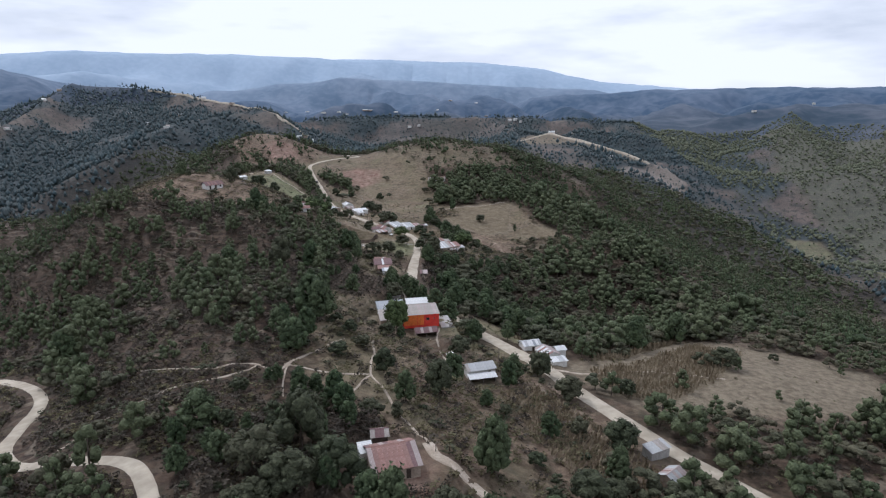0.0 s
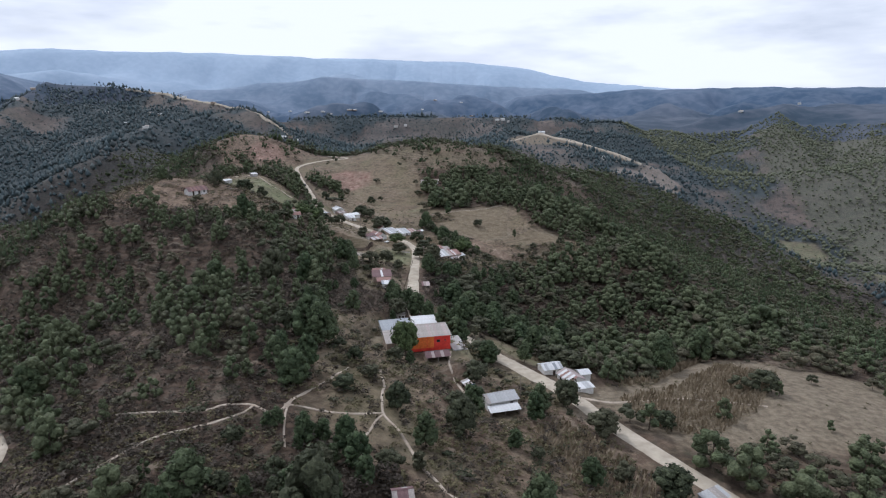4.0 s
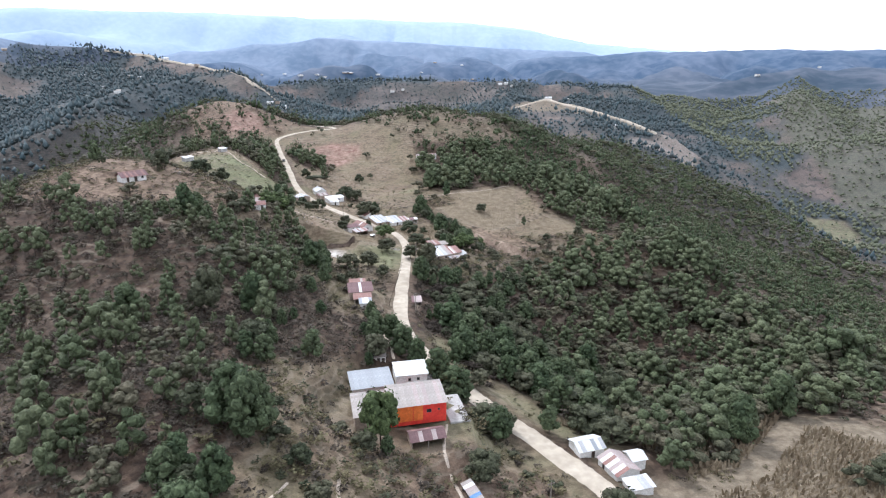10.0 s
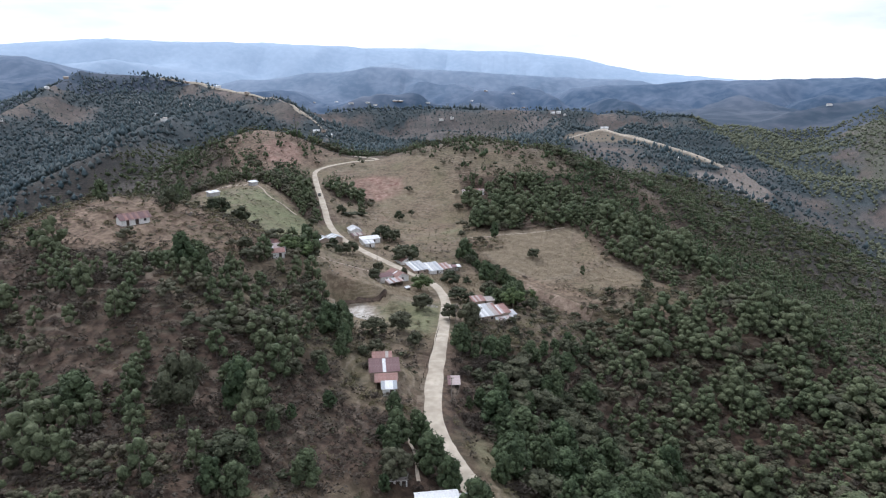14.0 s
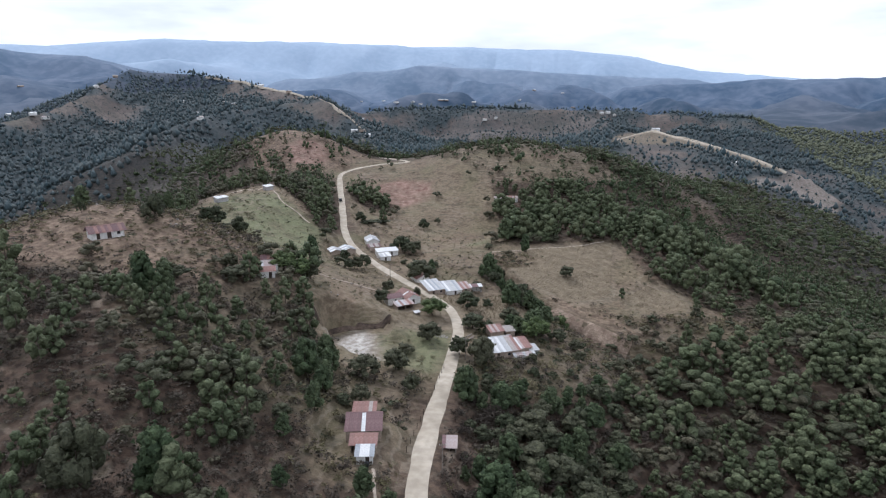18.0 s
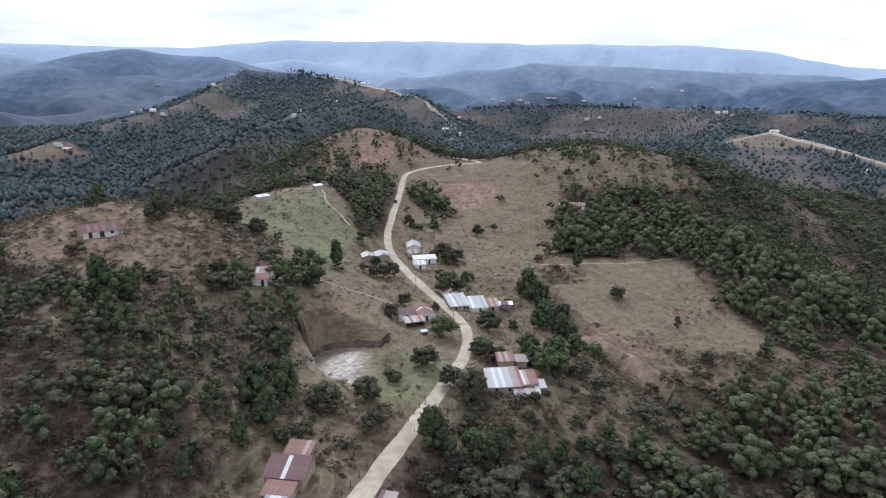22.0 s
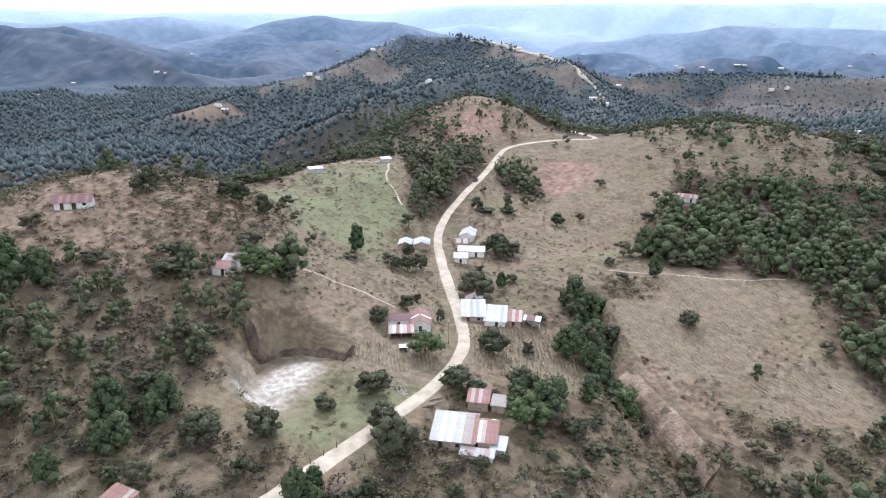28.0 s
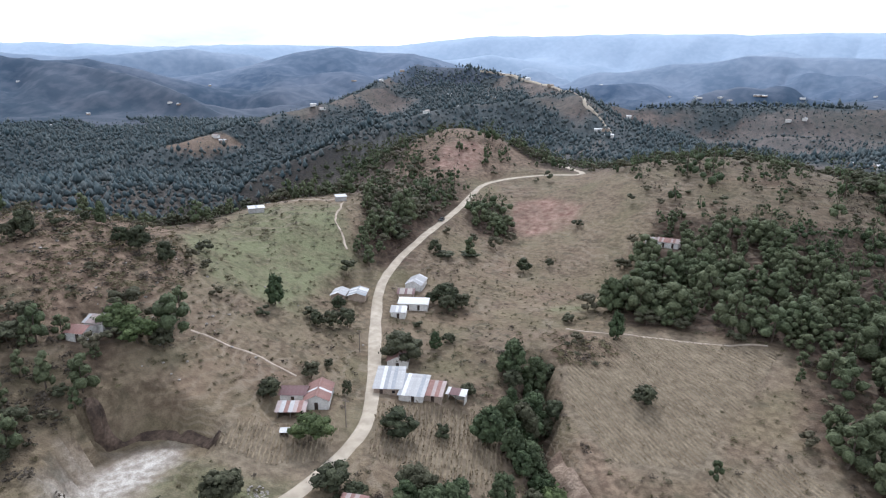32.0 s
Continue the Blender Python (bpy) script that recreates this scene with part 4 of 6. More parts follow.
def house(name, label, x, y, z, turn, w, d, eave, rise_, wall, mats, back=None, ridge="x", peak=0.5, front=(), rear=(), over=0.35, mono=False, posts=False, door=DARKWOOD,
          front_wall=None, group="houses of the hamlet", sheet=0.95):
    """A small house under sheet roofing. Its front looks along its own -y. ridge: 'x' along the front, 'y' from front to back; peak: where
    across the house the ridge lies; front, rear: openings (x from the middle, width, sill, head)."""
    pick = random.Random(name + str(x))
    ob = tagged(new(name), label, {"h": "house", "s": "shed"}["h" if "house" in name or "hall" in name else "s"], group=group)
    body = Matrix.Identity(4)
    W, D = (w, d) if ridge == "x" else (d, w)
    ob.matrix_world = pose(x, y, z, 0, 0, turn)
    if ridge == "y":
        # built with its ridge along local x and turned a quarter, so that its gable is the front
        body = Matrix.Rotation(radians(90), 4, "Z")
    holder = ob
    thick = 0.18
    low_y, high_y = -D / 2, D / 2
    top_y = high_y if mono else low_y + D * peak
    top = eave + rise_
    made = []
    cuts = [(c - s / 2, c + s / 2, a, b) for c, s, a, b in front]
    rcuts = [(c - s / 2, c + s / 2, a, b) for c, s, a, b in rear]
    if posts:
        for px in (-W / 2 + 0.15, 0, W / 2 - 0.15):
            bm = bmesh.new()
            block(bm, px - 0.07, px + 0.07, low_y + 0.05, low_y + 0.19, -0.8, eave)
            made.append(part("post", bm, GREYWOOD, holder))
    elif ridge == "x":
        made.append(long_wall("front_wall", W, low_y, eave, thick, cuts, front_wall or wall, holder))
    else:
        made.append(long_wall("side_wall", W, low_y, eave, thick, [], wall, holder))
    made.append(long_wall("back_wall" if ridge == "x" else "side_wall", W, high_y - thick, top if mono else eave, thick, rcuts if ridge == "x" else [], wall, holder))
    for sx in (-1, 1):
        gable_front = ridge == "y" and sx == -1
        bm = bmesh.new()
        edge = sx * (W / 2 - 0.002)
        prof = [(low_y + thick, -0.8), (high_y - thick, -0.8), (high_y - thick, (top - 0.05) if mono else eave)]
        if not mono:
            prof.append((top_y, top - 0.05))
        prof.append((low_y + thick, eave))
        slab_between(bm, [(edge, py, pz) for py, pz in (prof if sx < 0 else prof[::-1])], (-sx * thick, 0, 0))
        bmesh.ops.recalc_face_normals(bm, faces=bm.faces)
        made.append(part("gable_wall", bm, (front_wall or wall) if gable_front else wall, holder))
        if gable_front:
            for c, s, a, b in front:
                bm = bmesh.new()
                block(bm, edge - 0.05, edge + 0.12, -c - s / 2, -c + s / 2, max(a, 0.03), b)
                leaf = part("door" if a < 0.3 else "window", bm, door if a < 0.3 else DARKGLASS, holder)
                made.append(leaf)
    if ridge == "x" and not posts:
        for c, s, a, b in front:
            bm = bmesh.new()
            if a < 0.3:
                block(bm, c - s / 2 + 0.03, c + s / 2 - 0.03, low_y + 0.10, low_y + 0.15, 0.04, b - 0.03)
                made.append(part("door", bm, door, holder))
            else:
                for bx0, bx1, bz0, bz1 in ((c - s / 2, c - s / 2 + 0.06, a, b), (c + s / 2 - 0.06, c + s / 2, a, b), (c - s / 2 + 0.06, c + s / 2 - 0.06, a, a + 0.06),
                                           (c - s / 2 + 0.06, c + s / 2 - 0.06, b - 0.06, b)):
                    block(bm, bx0 + 0.004, bx1 - 0.004, low_y + 0.05, low_y + 0.13, bz0 + 0.004, bz1 - 0.004)
                frame_ob = part("window", bm, GREYWOOD, holder)
                bm = bmesh.new()
                block(bm, c - s / 2 + 0.07, c + s / 2 - 0.07, low_y + 0.09, low_y + 0.10, a + 0.07, b - 0.07)
                part("pane", bm, DARKGLASS, frame_ob)
                made.append(frame_ob)
    roof_slope(holder, W, low_y, eave, top_y, top, mats, pick, over, sheet)
    if not mono:
        roof_slope(holder, W, high_y, eave, top_y, top, back or mats, pick, over, sheet)
        bm = bmesh.new()
        slab_between(bm, [(-W / 2 - over, top_y - 0.22, top + 0.0), (-W / 2 - over, top_y, top + 0.10), (-W / 2 - over, top_y + 0.22, top + 0.0), (-W / 2 - over, top_y, top + 0.07)],
                     (W + 2 * over, 0, 0))
        bmesh.ops.recalc_face_normals(bm, faces=bm.faces)
        part("ridge_cap", bm, (mats["row"] if isinstance(mats, dict) else mats)[0], holder)
    if ridge == "y":
        for c in holder.children:
            c.matrix_basis = body @ c.matrix_basis
    return ob


DOOR, DOORS = (0.0, 0.9, 0.0, 2.0), [(-1.8, 0.9, 0.0, 2.0), (1.9, 0.9, 0.0, 2.0)]
WINDOWS = [(-1.6, 0.9, 1.0, 1.9), (1.2, 0.9, 1.0, 1.9)]

# the red hall and what stands round it
house("red_hall", "long red and orange painted hall under weathered sheet roofing", -8.0, 196.6, 8.0, 12, 11.8, 8.6, 3.7, 1.3, REDPAINT, [DULL, DULL, PINKRUST],
      peak=0.85, front=[(2.2, 1.1, 1.6, 2.5), (4.3, 0.5, 1.9, 2.4)], over=0.3)
house("hall_wing_house", "grey sheet roofed wing with earth walls joined to the red hall", -17.6, 194.6, 8.0, 12, 7.0, 9.0, 2.7, 0.9, ADOBE, [DULL, DULL, PINKRUST], peak=0.9, over=0.3)
house("grey_roofed_house", "house with a blue grey sheet roof behind the red hall", -18.6, 207.6, 6.7, 14, 9.2, 8.2, 3.0, 0.9, CEMENT, [BLUEGREY], peak=0.85, front=[(1.2, 0.8, 1.0, 1.9)], over=0.3)
house("white_house", "white house with a bright metal roof behind the red hall", -9.6, 214.4, 5.6, 11, 7.4, 7.0, 3.2, 0.8, WHITEWASH, [BRIGHT], peak=0.8,
      front=[(-0.6, 0.7, 1.5, 2.3), (1.5, 0.7, 1.5, 2.3)], over=0.3)
house("white_house_shed", "low lean-to of grey sheets beside the white house", -4.5, 215.6, 4.6, 11, 2.5, 6.6, 2.8, 0.5, CEMENT, [BLUEGREY, ZINC], mono=True, over=0.2)
house("latrine_shed", "small white latrine block with three dark doorways", -17.9, 223.2, 5.6, 8, 3.7, 1.8, 2.1, 0.3, WHITEWASH, [DULL], mono=True,
      front=[(-1.2, 0.75, 0, 1.8), (0, 0.75, 0, 1.8), (1.2, 0.75, 0, 1.8)], over=0.2)
house("red_roofed_shed", "open shed with maroon roof and two faded sheets", -5.6, 186.8, 6.4, 14, 6.8, 4.0, 2.1, 1.0, ADOBE, {"row": [MAROON, MAROON, PINKRUST, MAROON, MAROON, PINKRUST, MAROON, MAROON]},
      back=[MAROON, RUST], posts=True, over=0.3)
for px, pw in ((-3.55, 4.5), (-0.15, 2.0)):
    bm = bmesh.new()
    block(bm, px - pw / 2, px + pw / 2, -4.34, -4.306, 0.1, 3.6)
    part("painted_panel", bm, ORANGE, bpy.data.objects["red_hall"], "orange painted front panel")
bm = bmesh.new()
block(bm, -2.2, 2.2, -5.6, 5.6, -1.2, 0.0)
terrace = part("terrace", bm, CEMENT, None)
terrace.matrix_world = pose(0.6, 199.0, 7.0, 0, 0, 12)
tagged(terrace, "grey cement terrace beside the red hall", "terrace", kind="structure")
# the two houses below the road
house("whitewashed_house", "whitewashed house with a patched zinc roof and two dark doors", 10.5, 167.2, 2.2, 18, 8.2, 5.0, 2.6, 1.0, WHITEWASH, [ZINC, ZINC, DULL], peak=0.6,
      front=[(-1.6, 0.8, 0.5, 1.6), (2.4, 0.9, 0, 2.0)])
house("porch_shed", "porch of new zinc sheets in front of the whitewashed house", 11.2, 162.9, 1.9, 14, 7.6, 2.6, 1.8, 0.4, GREYWOOD, [BRIGHT], mono=True, posts=True)
house("tarpaulin_shed", "shelter of patched sheets and a blue tarpaulin", 2.8, 173.2, 3.8, -69, 5.4, 1.9, 1.5, 0.5, GREYWOOD, {"row": [DULL, BRIGHT, PINKRUST, DULL, BLUETARP, DULL]}, mono=True, posts=True, over=0.2)
house("white_barn_house", "small white house with a striped zinc roof by the road", 28.9, 193.0, -0.9, 16, 5.8, 4.8, 2.5, 1.0, WHITEWASH, {"row": [BRIGHT, ZINC, BRIGHT, BRIGHT, BLUEGREY]}, back=[BRIGHT], front=[(0.3, 0.9, 0, 2.0)])
house("striped_house", "house with rust and white striped roof sheets by the road", 33.8, 186.0, -0.9, -70, 6.4, 5.4, 2.4, 1.2, WHITEWASH, {"row": [PINKRUST, BRIGHT, RUST, BRIGHT]}, back=[PINKRUST, RUST, BRIGHT],
      front=[(-1.5, 0.9, 0, 2.0)])
house("flat_roofed_shed", "open shed with one flat sloping zinc roof by the road", 35.9, 180.2, -0.8, 14, 4.8, 3.4, 2.1, 0.3, WHITEWASH, [BRIGHT, ZINC], mono=True)
house("white_back_house", "small white house with a bright zinc roof behind the striped one", 38.0, 188.6, -1.0, 14, 3.0, 3.4, 2.6, 0.6, WHITEWASH, [BRIGHT], peak=0.6)
# the maroon-roofed house
house("maroon_house", "earth house with a maroon sheet roof and one pale skylight sheet", -27.3, 269.8, 6.4, 11, 7.4, 7.4, 2.7, 1.4, ADOBE, {"row": [MAROON, MAROON, MAROON, MAROON, BRIGHT, MAROON, MAROON, MAROON, MAROON]},
      back=[MAROON, RUST], peak=0.7, front=[DOOR])
house("maroon_porch_shed", "sagging rusty porch roof on posts before the maroon house", -25.9, 263.8, 6.4, 9, 5.2, 3.6, 1.9, 0.6, ADOBE, [RUST, DULL], mono=True, posts=True)
house("zinc_kitchen_shed", "small white kitchen with a pale zinc roof", -24.6, 259.8, 6.3, 10, 3.3, 3.6, 2.1, 0.4, WHITEWASH, [BRIGHT, BLUEGREY], mono=True, front=[(0.6, 0.8, 0, 1.8)])
house("rusty_back_shed", "rusty back shed behind the maroon house", -28.8, 276.0, 6.5, 9, 4.8, 4.2, 2.2, 0.7, ADOBE, [RUST, DULL], mono=True)
house("roadside_shed", "open roadside shed with a rust pink roof", -8.8, 273.0, 1.6, 5, 3.0, 4.2, 1.9, 0.6, GREYWOOD, [PINKRUST, MAROON], mono=True, posts=True, over=0.2)
# the large roof by the bend
house("patched_house", "large house under patched zinc and rusty sheets by the road bend", -0.2, 332.6, -0.3, 25, 9.0, 10.4, 2.4, 1.7, ADOBE, {"row": [ZINC, ZINC, BRIGHT, ZINC, BRIGHT, ZINC, ZINC, DULL, PINKRUST, RUST]}, back=[MAROON, DULL], peak=0.78,
      front=[(-2.5, 0.9, 0, 2.0), (1.0, 0.9, 0.9, 1.8)])
house("rusty_wing_house", "rust striped wing beside the patched house", 6.2, 335.4, -0.3, 25, 3.6, 8.4, 2.4, 1.1, ADOBE, [RUST, PINKRUST, BRIGHT], peak=0.75)
house("zinc_side_shed", "low zinc lean-to at the end of the patched house", 9.8, 333.6, -0.5, 21, 2.6, 4.2, 1.9, 0.4, CEMENT, [ZINC], mono=True)
house("low_front_shed", "low shed of faded sheets along the patched house", 7.4, 328.9, -0.5, 22, 6.4, 2.0, 1.5, 0.4, WHITEWASH, [PINKRUST, ZINC], mono=True)
house("rust_roofed_house", "small house with a rust red striped roof behind the patched one", -2.4, 345.6, -0.3, 25, 4.6, 4.6, 2.4, 0.8, ADOBE, [RUST, PINKRUST], mono=True)
house("dull_roofed_shed", "shed with dull grey sheets behind the patched house", 2.1, 347.4, -0.6, 21, 3.0, 4.0, 2.3, 0.5, ADOBE, [DULL], mono=True)
# the pair at the road's left
house("rust_gable_house", "white gabled house with a rust red roof and pale sheet strips", -36.2, 368.6, 2.4, 38, 5.8, 8.8, 2.5, 1.4, WHITEWASH, {"row": [RUST, RUST, RUST, RUST, BRIGHT, RUST, RUST, RUST]}, ridge="y", front=[(0.0, 0.9, 0, 1.9)])
house("striped_porch_shed", "porch with rust and zinc striped sheets", -36.4, 360.2, 2.3, 38, 6.4, 3.8, 2.0, 0.7, ADOBE, {"row": [PINKRUST, ZINC, RUST, ZINC, PINKRUST, RUST]}, mono=True, posts=True)
house("white_front_house", "low house with a white front under a dark rusty roof", -41.2, 365.2, 2.6, 36, 6.0, 4.6, 2.5, 0.9, WHITEWASH, [MAROON, RUST], peak=0.6, front=[DOOR])
# the row at the road's right
house("red_gable_house", "gabled white house with a rust red roof", -37.2, 399.6, 0.3, 35, 5.8, 7.4, 2.5, 1.3, WHITEWASH, [RUST, PINKRUST, RUST], ridge="y", front=[(0, 0.9, 0, 1.9)])
house("zinc_roofed_house", "house under one low slope of pale zinc sheets by the road", -29.8, 387.4, 0.2, 33, 7.0, 9.8, 2.2, 1.5, ADOBE, [ZINC, BRIGHT, BLUEGREY], mono=True, front=[(-1.6, 0.9, 0, 1.9), (1.6, 0.9, 0.8, 1.7)])
house("grey_zinc_house", "white house under a low slope of grey zinc sheets", -22.6, 388.8, -0.1, 27, 6.2, 9.4, 2.1, 1.3, WHITEWASH, [ZINC, BLUEGREY, BRIGHT], mono=True, front=[(0.5, 0.9, 0, 1.9)])
house("half_rusted_house", "house with half rusted roof sheets at the end of the row", -17.6, 391.0, -0.3, 26, 4.4, 6.6, 2.2, 0.9, ADOBE, [RUST, PINKRUST, ZINC], mono=True, front=[DOOR])
house("open_end_shed", "open shed with a dark roof over a pale floor", -12.8, 394.0, -0.6, 20, 4.6, 2.8, 2.0, 0.4, WHITEWASH, [MAROON, BRIGHT], mono=True, posts=True)
# the upper cluster
house("long_white_house", "long building with a bright white sheet roof", -58.8, 433.0, 2.2, 31, 10.0, 4.6, 2.5, 0.7, WHITEWASH, [BRIGHT], mono=True, front=DOORS)
house("white_roofed_house", "white house with a bright roof beside the road", -58.2, 424.4, 2.1, 33, 4.8, 5.6, 2.5, 0.8, WHITEWASH, [BRIGHT, ZINC], peak=0.7, front=[DOOR])
house("grey_gable_house", "gabled house with a pale grey zinc roof", -69.8, 448.0, 3.6, 24, 6.0, 9.0, 2.5, 1.4, WHITEWASH, [ZINC, BRIGHT], ridge="y")
house("brown_roofed_house", "low house with weathered brown roof sheets", -66.8, 438.6, 3.0, 34, 5.6, 5.8, 2.3, 0.9, ADOBE, [DULL, MAROON], peak=0.6)
house("twin_gable_house", "pale zinc gabled house across the road", -80.0, 418.6, 6.0, 32, 4.8, 6.4, 1.7, 0.9, ADOBE, [ZINC, BRIGHT], ridge="y")
house("zinc_twin_house", "pale blue zinc gabled house next to its twin", -75.0, 422.4, 6.0, 34, 5.8, 7.4, 1.7, 0.9, ADOBE, [BLUEGREY, BRIGHT, ZINC], ridge="y")
# the slope and the hill
house("slope_house", "white fronted house with a faded rusty roof on the slope", -75.2, 333.0, 21.0, 25, 4.4, 4.6, 2.3, 1.0, WHITEWASH, [RUST, PINKRUST], front=[(0.8, 1.0, 0, 2.0)])
house("slope_middle_house", "house with dull pinkish sheets in a row on the slope", -76.6, 338.2, 21.2, 25, 5.0, 5.0, 2.6, 1.1, WHITEWASH, [PINKRUST, DULL, ZINC])
house("slope_upper_house", "small house with a rust red roof on the slope", -79.2, 343.4, 21.6, 25, 4.4, 4.2, 2.7, 1.0, WHITEWASH, [RUST, MAROON])
house("hilltop_house", "long house with a rust red roof on the hill", -119.0, 318.2, 35.8, 50, 9.0, 5.0, 2.3, 1.5, WHITEWASH, [RUST, RUST, MAROON], front=[(-2.6, 1.0, 0, 2.0), (0.4, 1.2, 0, 2.0), (3.0, 0.9, 0.9, 1.8)], over=0.7)
house("pasture_house", "white house with a red roof in the upper pasture", -2.5, 530.5, 12.8, 5, 8.4, 4.6, 2.5, 1.2, WHITEWASH, [RUST, PINKRUST], front=DOORS)
house("pasture_hut_shed", "small pale hut beside the pasture house", -10.5, 532.0, 12.6, 5, 4.0, 3.6, 2.2, 0.8, WHITEWASH, [PINKRUST, ZINC])
house("terrace_hut_shed", "low hut with a pale zinc roof on the crest", -139.5, 430.5, 26.3, 62, 6.0, 3.0, 2.1, 0.6, CEMENT, [BRIGHT, ZINC], mono=True)
house("crest_hut_shed", "small hut with a bright zinc roof on the crest", -133.2, 472.0, 25.8, 60, 4.6, 3.0, 2.1, 0.6, CEMENT, [BRIGHT], mono=True)
# the farm nearest the flight's start
house("rusty_farm_house", "farm house under a patchwork of rusty red roof sheets", -9.4, 101.8, 14.2, 18, 8.4, 9.2, 2.5, 1.6, ADOBE, [RUST, RUST, PINKRUST, MAROON], peak=0.62, front=[(-2.0, 1.0, 0, 2.0), (2.0, 0.9, 0, 2.0)], over=0.4)
house("white_lean_shed", "lean-to with a white curved sheet roof against the farm house", -14.6, 104.4, 14.3, 18, 2.4, 3.4, 2.2, 0.4, WHITEWASH, [BRIGHT], mono=True, over=0.2)
house("farm_hut_shed", "dark little hut behind the farm house", -12.6, 110.6, 14.2, 10, 3.0, 3.2, 2.0, 0.8, DARKWOOD, [MAROON, DULL])
house("lower_house", "small rust roofed house below the road", 48.0, 114.8, 1.6, 40, 4.6, 4.0, 2.4, 1.0, ADOBE, [PINKRUST, RUST, ZINC])
house("lower_zinc_shed", "zinc roofed shed at the roadside", 48.6, 126.6, 1.2, 28, 5.4, 3.0, 2.1, 0.6, CEMENT, [ZINC, DULL], mono=True)
house("white_hutch_shed", "tiny white roofed hutch standing in the garden plot", -30.2, 353.0, float(land(np.array([-30.2]), np.array([353.0]))[0]), 40, 1.9, 1.5, 1.0, 0.3, GREYWOOD, [BRIGHT], mono=True, posts=True, over=0.15)

# far houses on the ridges
for hx, hy, tint in [(-747, 1243, 1), (-728, 1161, 0), (-586, 1181, 0), (-364, 830, 1), (-483, 1166, 0), (-501, 1172, 1), (-524, 1121, 0), (-543, 1288, 0), (-467, 1244, 0), (-393, 1184, 1),
                     (-213, 976, 1), (-226, 984, 0), (-205, 966, 0), (-619, 733, 1), (-609, 736, 0), (-1052, 1295, 0), (-1042, 1315, 0), (-659, 930, 0), (-650, 940, 1), (-900, 744, 0),
                     (-1332, 906, 0), (-1227, 788, 0), (-1229, 1033, 1), (-1203, 1037, 0), (-1681, 912, 0), (-1668, 1424, 0), (-1437, 1812, 1), (140, 1330, 0), (152, 1333, 0), (163, 1327, 1),
                     (173, 1274, 0), (-280, 1230, 0), (-68, 1274, 1), (-49, 1284, 0), (33, 940, 0), (48, 930, 1), (56, 924, 0), (226, 842, 0), (715, 1456, 1), (856, 1467, 0), (246, 1209, 0),
                     (-326, 1987, 0), (-305, 1995, 1), (-249, 2025, 0), (-234, 2031, 0), (-155, 2081, 0), (-370, 1960, 1), (-36, 2480, 0), (-20, 2490, 0), (171, 2500, 1), (30, 2560, 0),
                     (136, 2594, 0), (226, 2640, 0), (-586, 2740, 0), (-667, 2688, 1), (-1010, 2860, 0), (170, 985, 0)]:
    hz = float(land(np.array([float(hx)]), np.array([float(hy)]))[0])
    grown = 1.0 if hy < 1500 else 1.5
    house("ridge_house", "small pale house far off on a ridge", hx, hy, hz + 0.3, (hx * 7 + hy * 3) % 90, (7.0 + hx % 4) * grown, 5.6 * grown, 2.6, 1.2, WHITEWASH if hx % 3 else ADOBE,
          [BRIGHT, ZINC] if not tint else [DULL, PINKRUST], group="houses on the far ridges", sheet=2.4)

# ---------------------------------------------------------------- trees and scrub
rng = np.random.default_rng(7)


def clumps(centres, normals, size, gen, spread=0.45):
    """Small three-cornered leaf sprays, one at each centre, turned about at random."""
    n = len(centres)
    d = normals + gen.normal(0, spread, (n, 3))
    d /= np.linalg.norm(d, axis=1)[:, None] + 1e-9
    a = np.cross(d, gen.normal(0, 1, (n, 3)))
    a /= np.linalg.norm(a, axis=1)[:, None] + 1e-9
    b = np.cross(d, a)
    s = (size * gen.uniform(0.6, 1.4, n))[:, None]
    v = np.stack([centres - a * s * 0.8 - b * s * 0.45, centres + a * s * 0.8 - b * s * 0.45 - d * s * 0.25, centres + b * s * 0.9], 1).reshape(-1, 3)
    return v, np.arange(n * 3).reshape(n, 3)


def ball():
    """A twenty-sided ball of unit radius."""
    g = (1 + 5 ** 0.5) / 2
    v = np.array([(-1, g, 0), (1, g, 0), (-1, -g, 0), (1, -g, 0), (0, -1, g), (0, 1, g), (0, -1, -g), (0, 1, -g), (g, 0, -1), (g, 0, 1), (-g, 0, -1), (-g, 0, 1)]) / math.hypot(1, g)
    f = np.array([(0, 11, 5), (0, 5, 1), (0, 1, 7), (0, 7, 10), (0, 10, 11), (1, 5, 9), (5, 11, 4), (11, 10, 2), (10, 7, 6), (7, 1, 8),
                  (3, 9, 4), (3, 4, 2), (3, 2, 6), (3, 6, 8), (3, 8, 9), (4, 9, 5), (2, 4, 11), (6, 2, 10), (8, 6, 7), (9, 8, 1)])
    return v, f


BALL, BALL_FACES = ball()
SPINDLE = np.array([(1, 0, -0.2), (0, 1, -0.1), (-1, 0, -0.2), (0, -1, -0.1), (0, 0, 1.3), (0, 0, -0.9)])
SPINDLE_FACES = np.array([(0, 1, 4), (1, 2, 4), (2, 3, 4), (3, 0, 4), (1, 0, 5), (2, 1, 5), (3, 2, 5), (0, 3, 5)])
BLOB = np.array([(-1, -1, -1), (1, -1, -1), (1, 1, -1), (-1, 1, -1), (-1, -1, 1), (1, -1, 1), (1, 1, 1), (-1, 1, 1)]) * 0.58
BLOB_FACES = np.array([(3, 2, 1, 0), (4, 5, 6, 7), (0, 1, 5, 4), (1, 2, 6, 5), (2, 3, 7, 6), (3, 0, 4, 7)])
BLOB_FACES = np.concatenate([BLOB_FACES[:, :3], BLOB_FACES[:, [0, 2, 3]]])


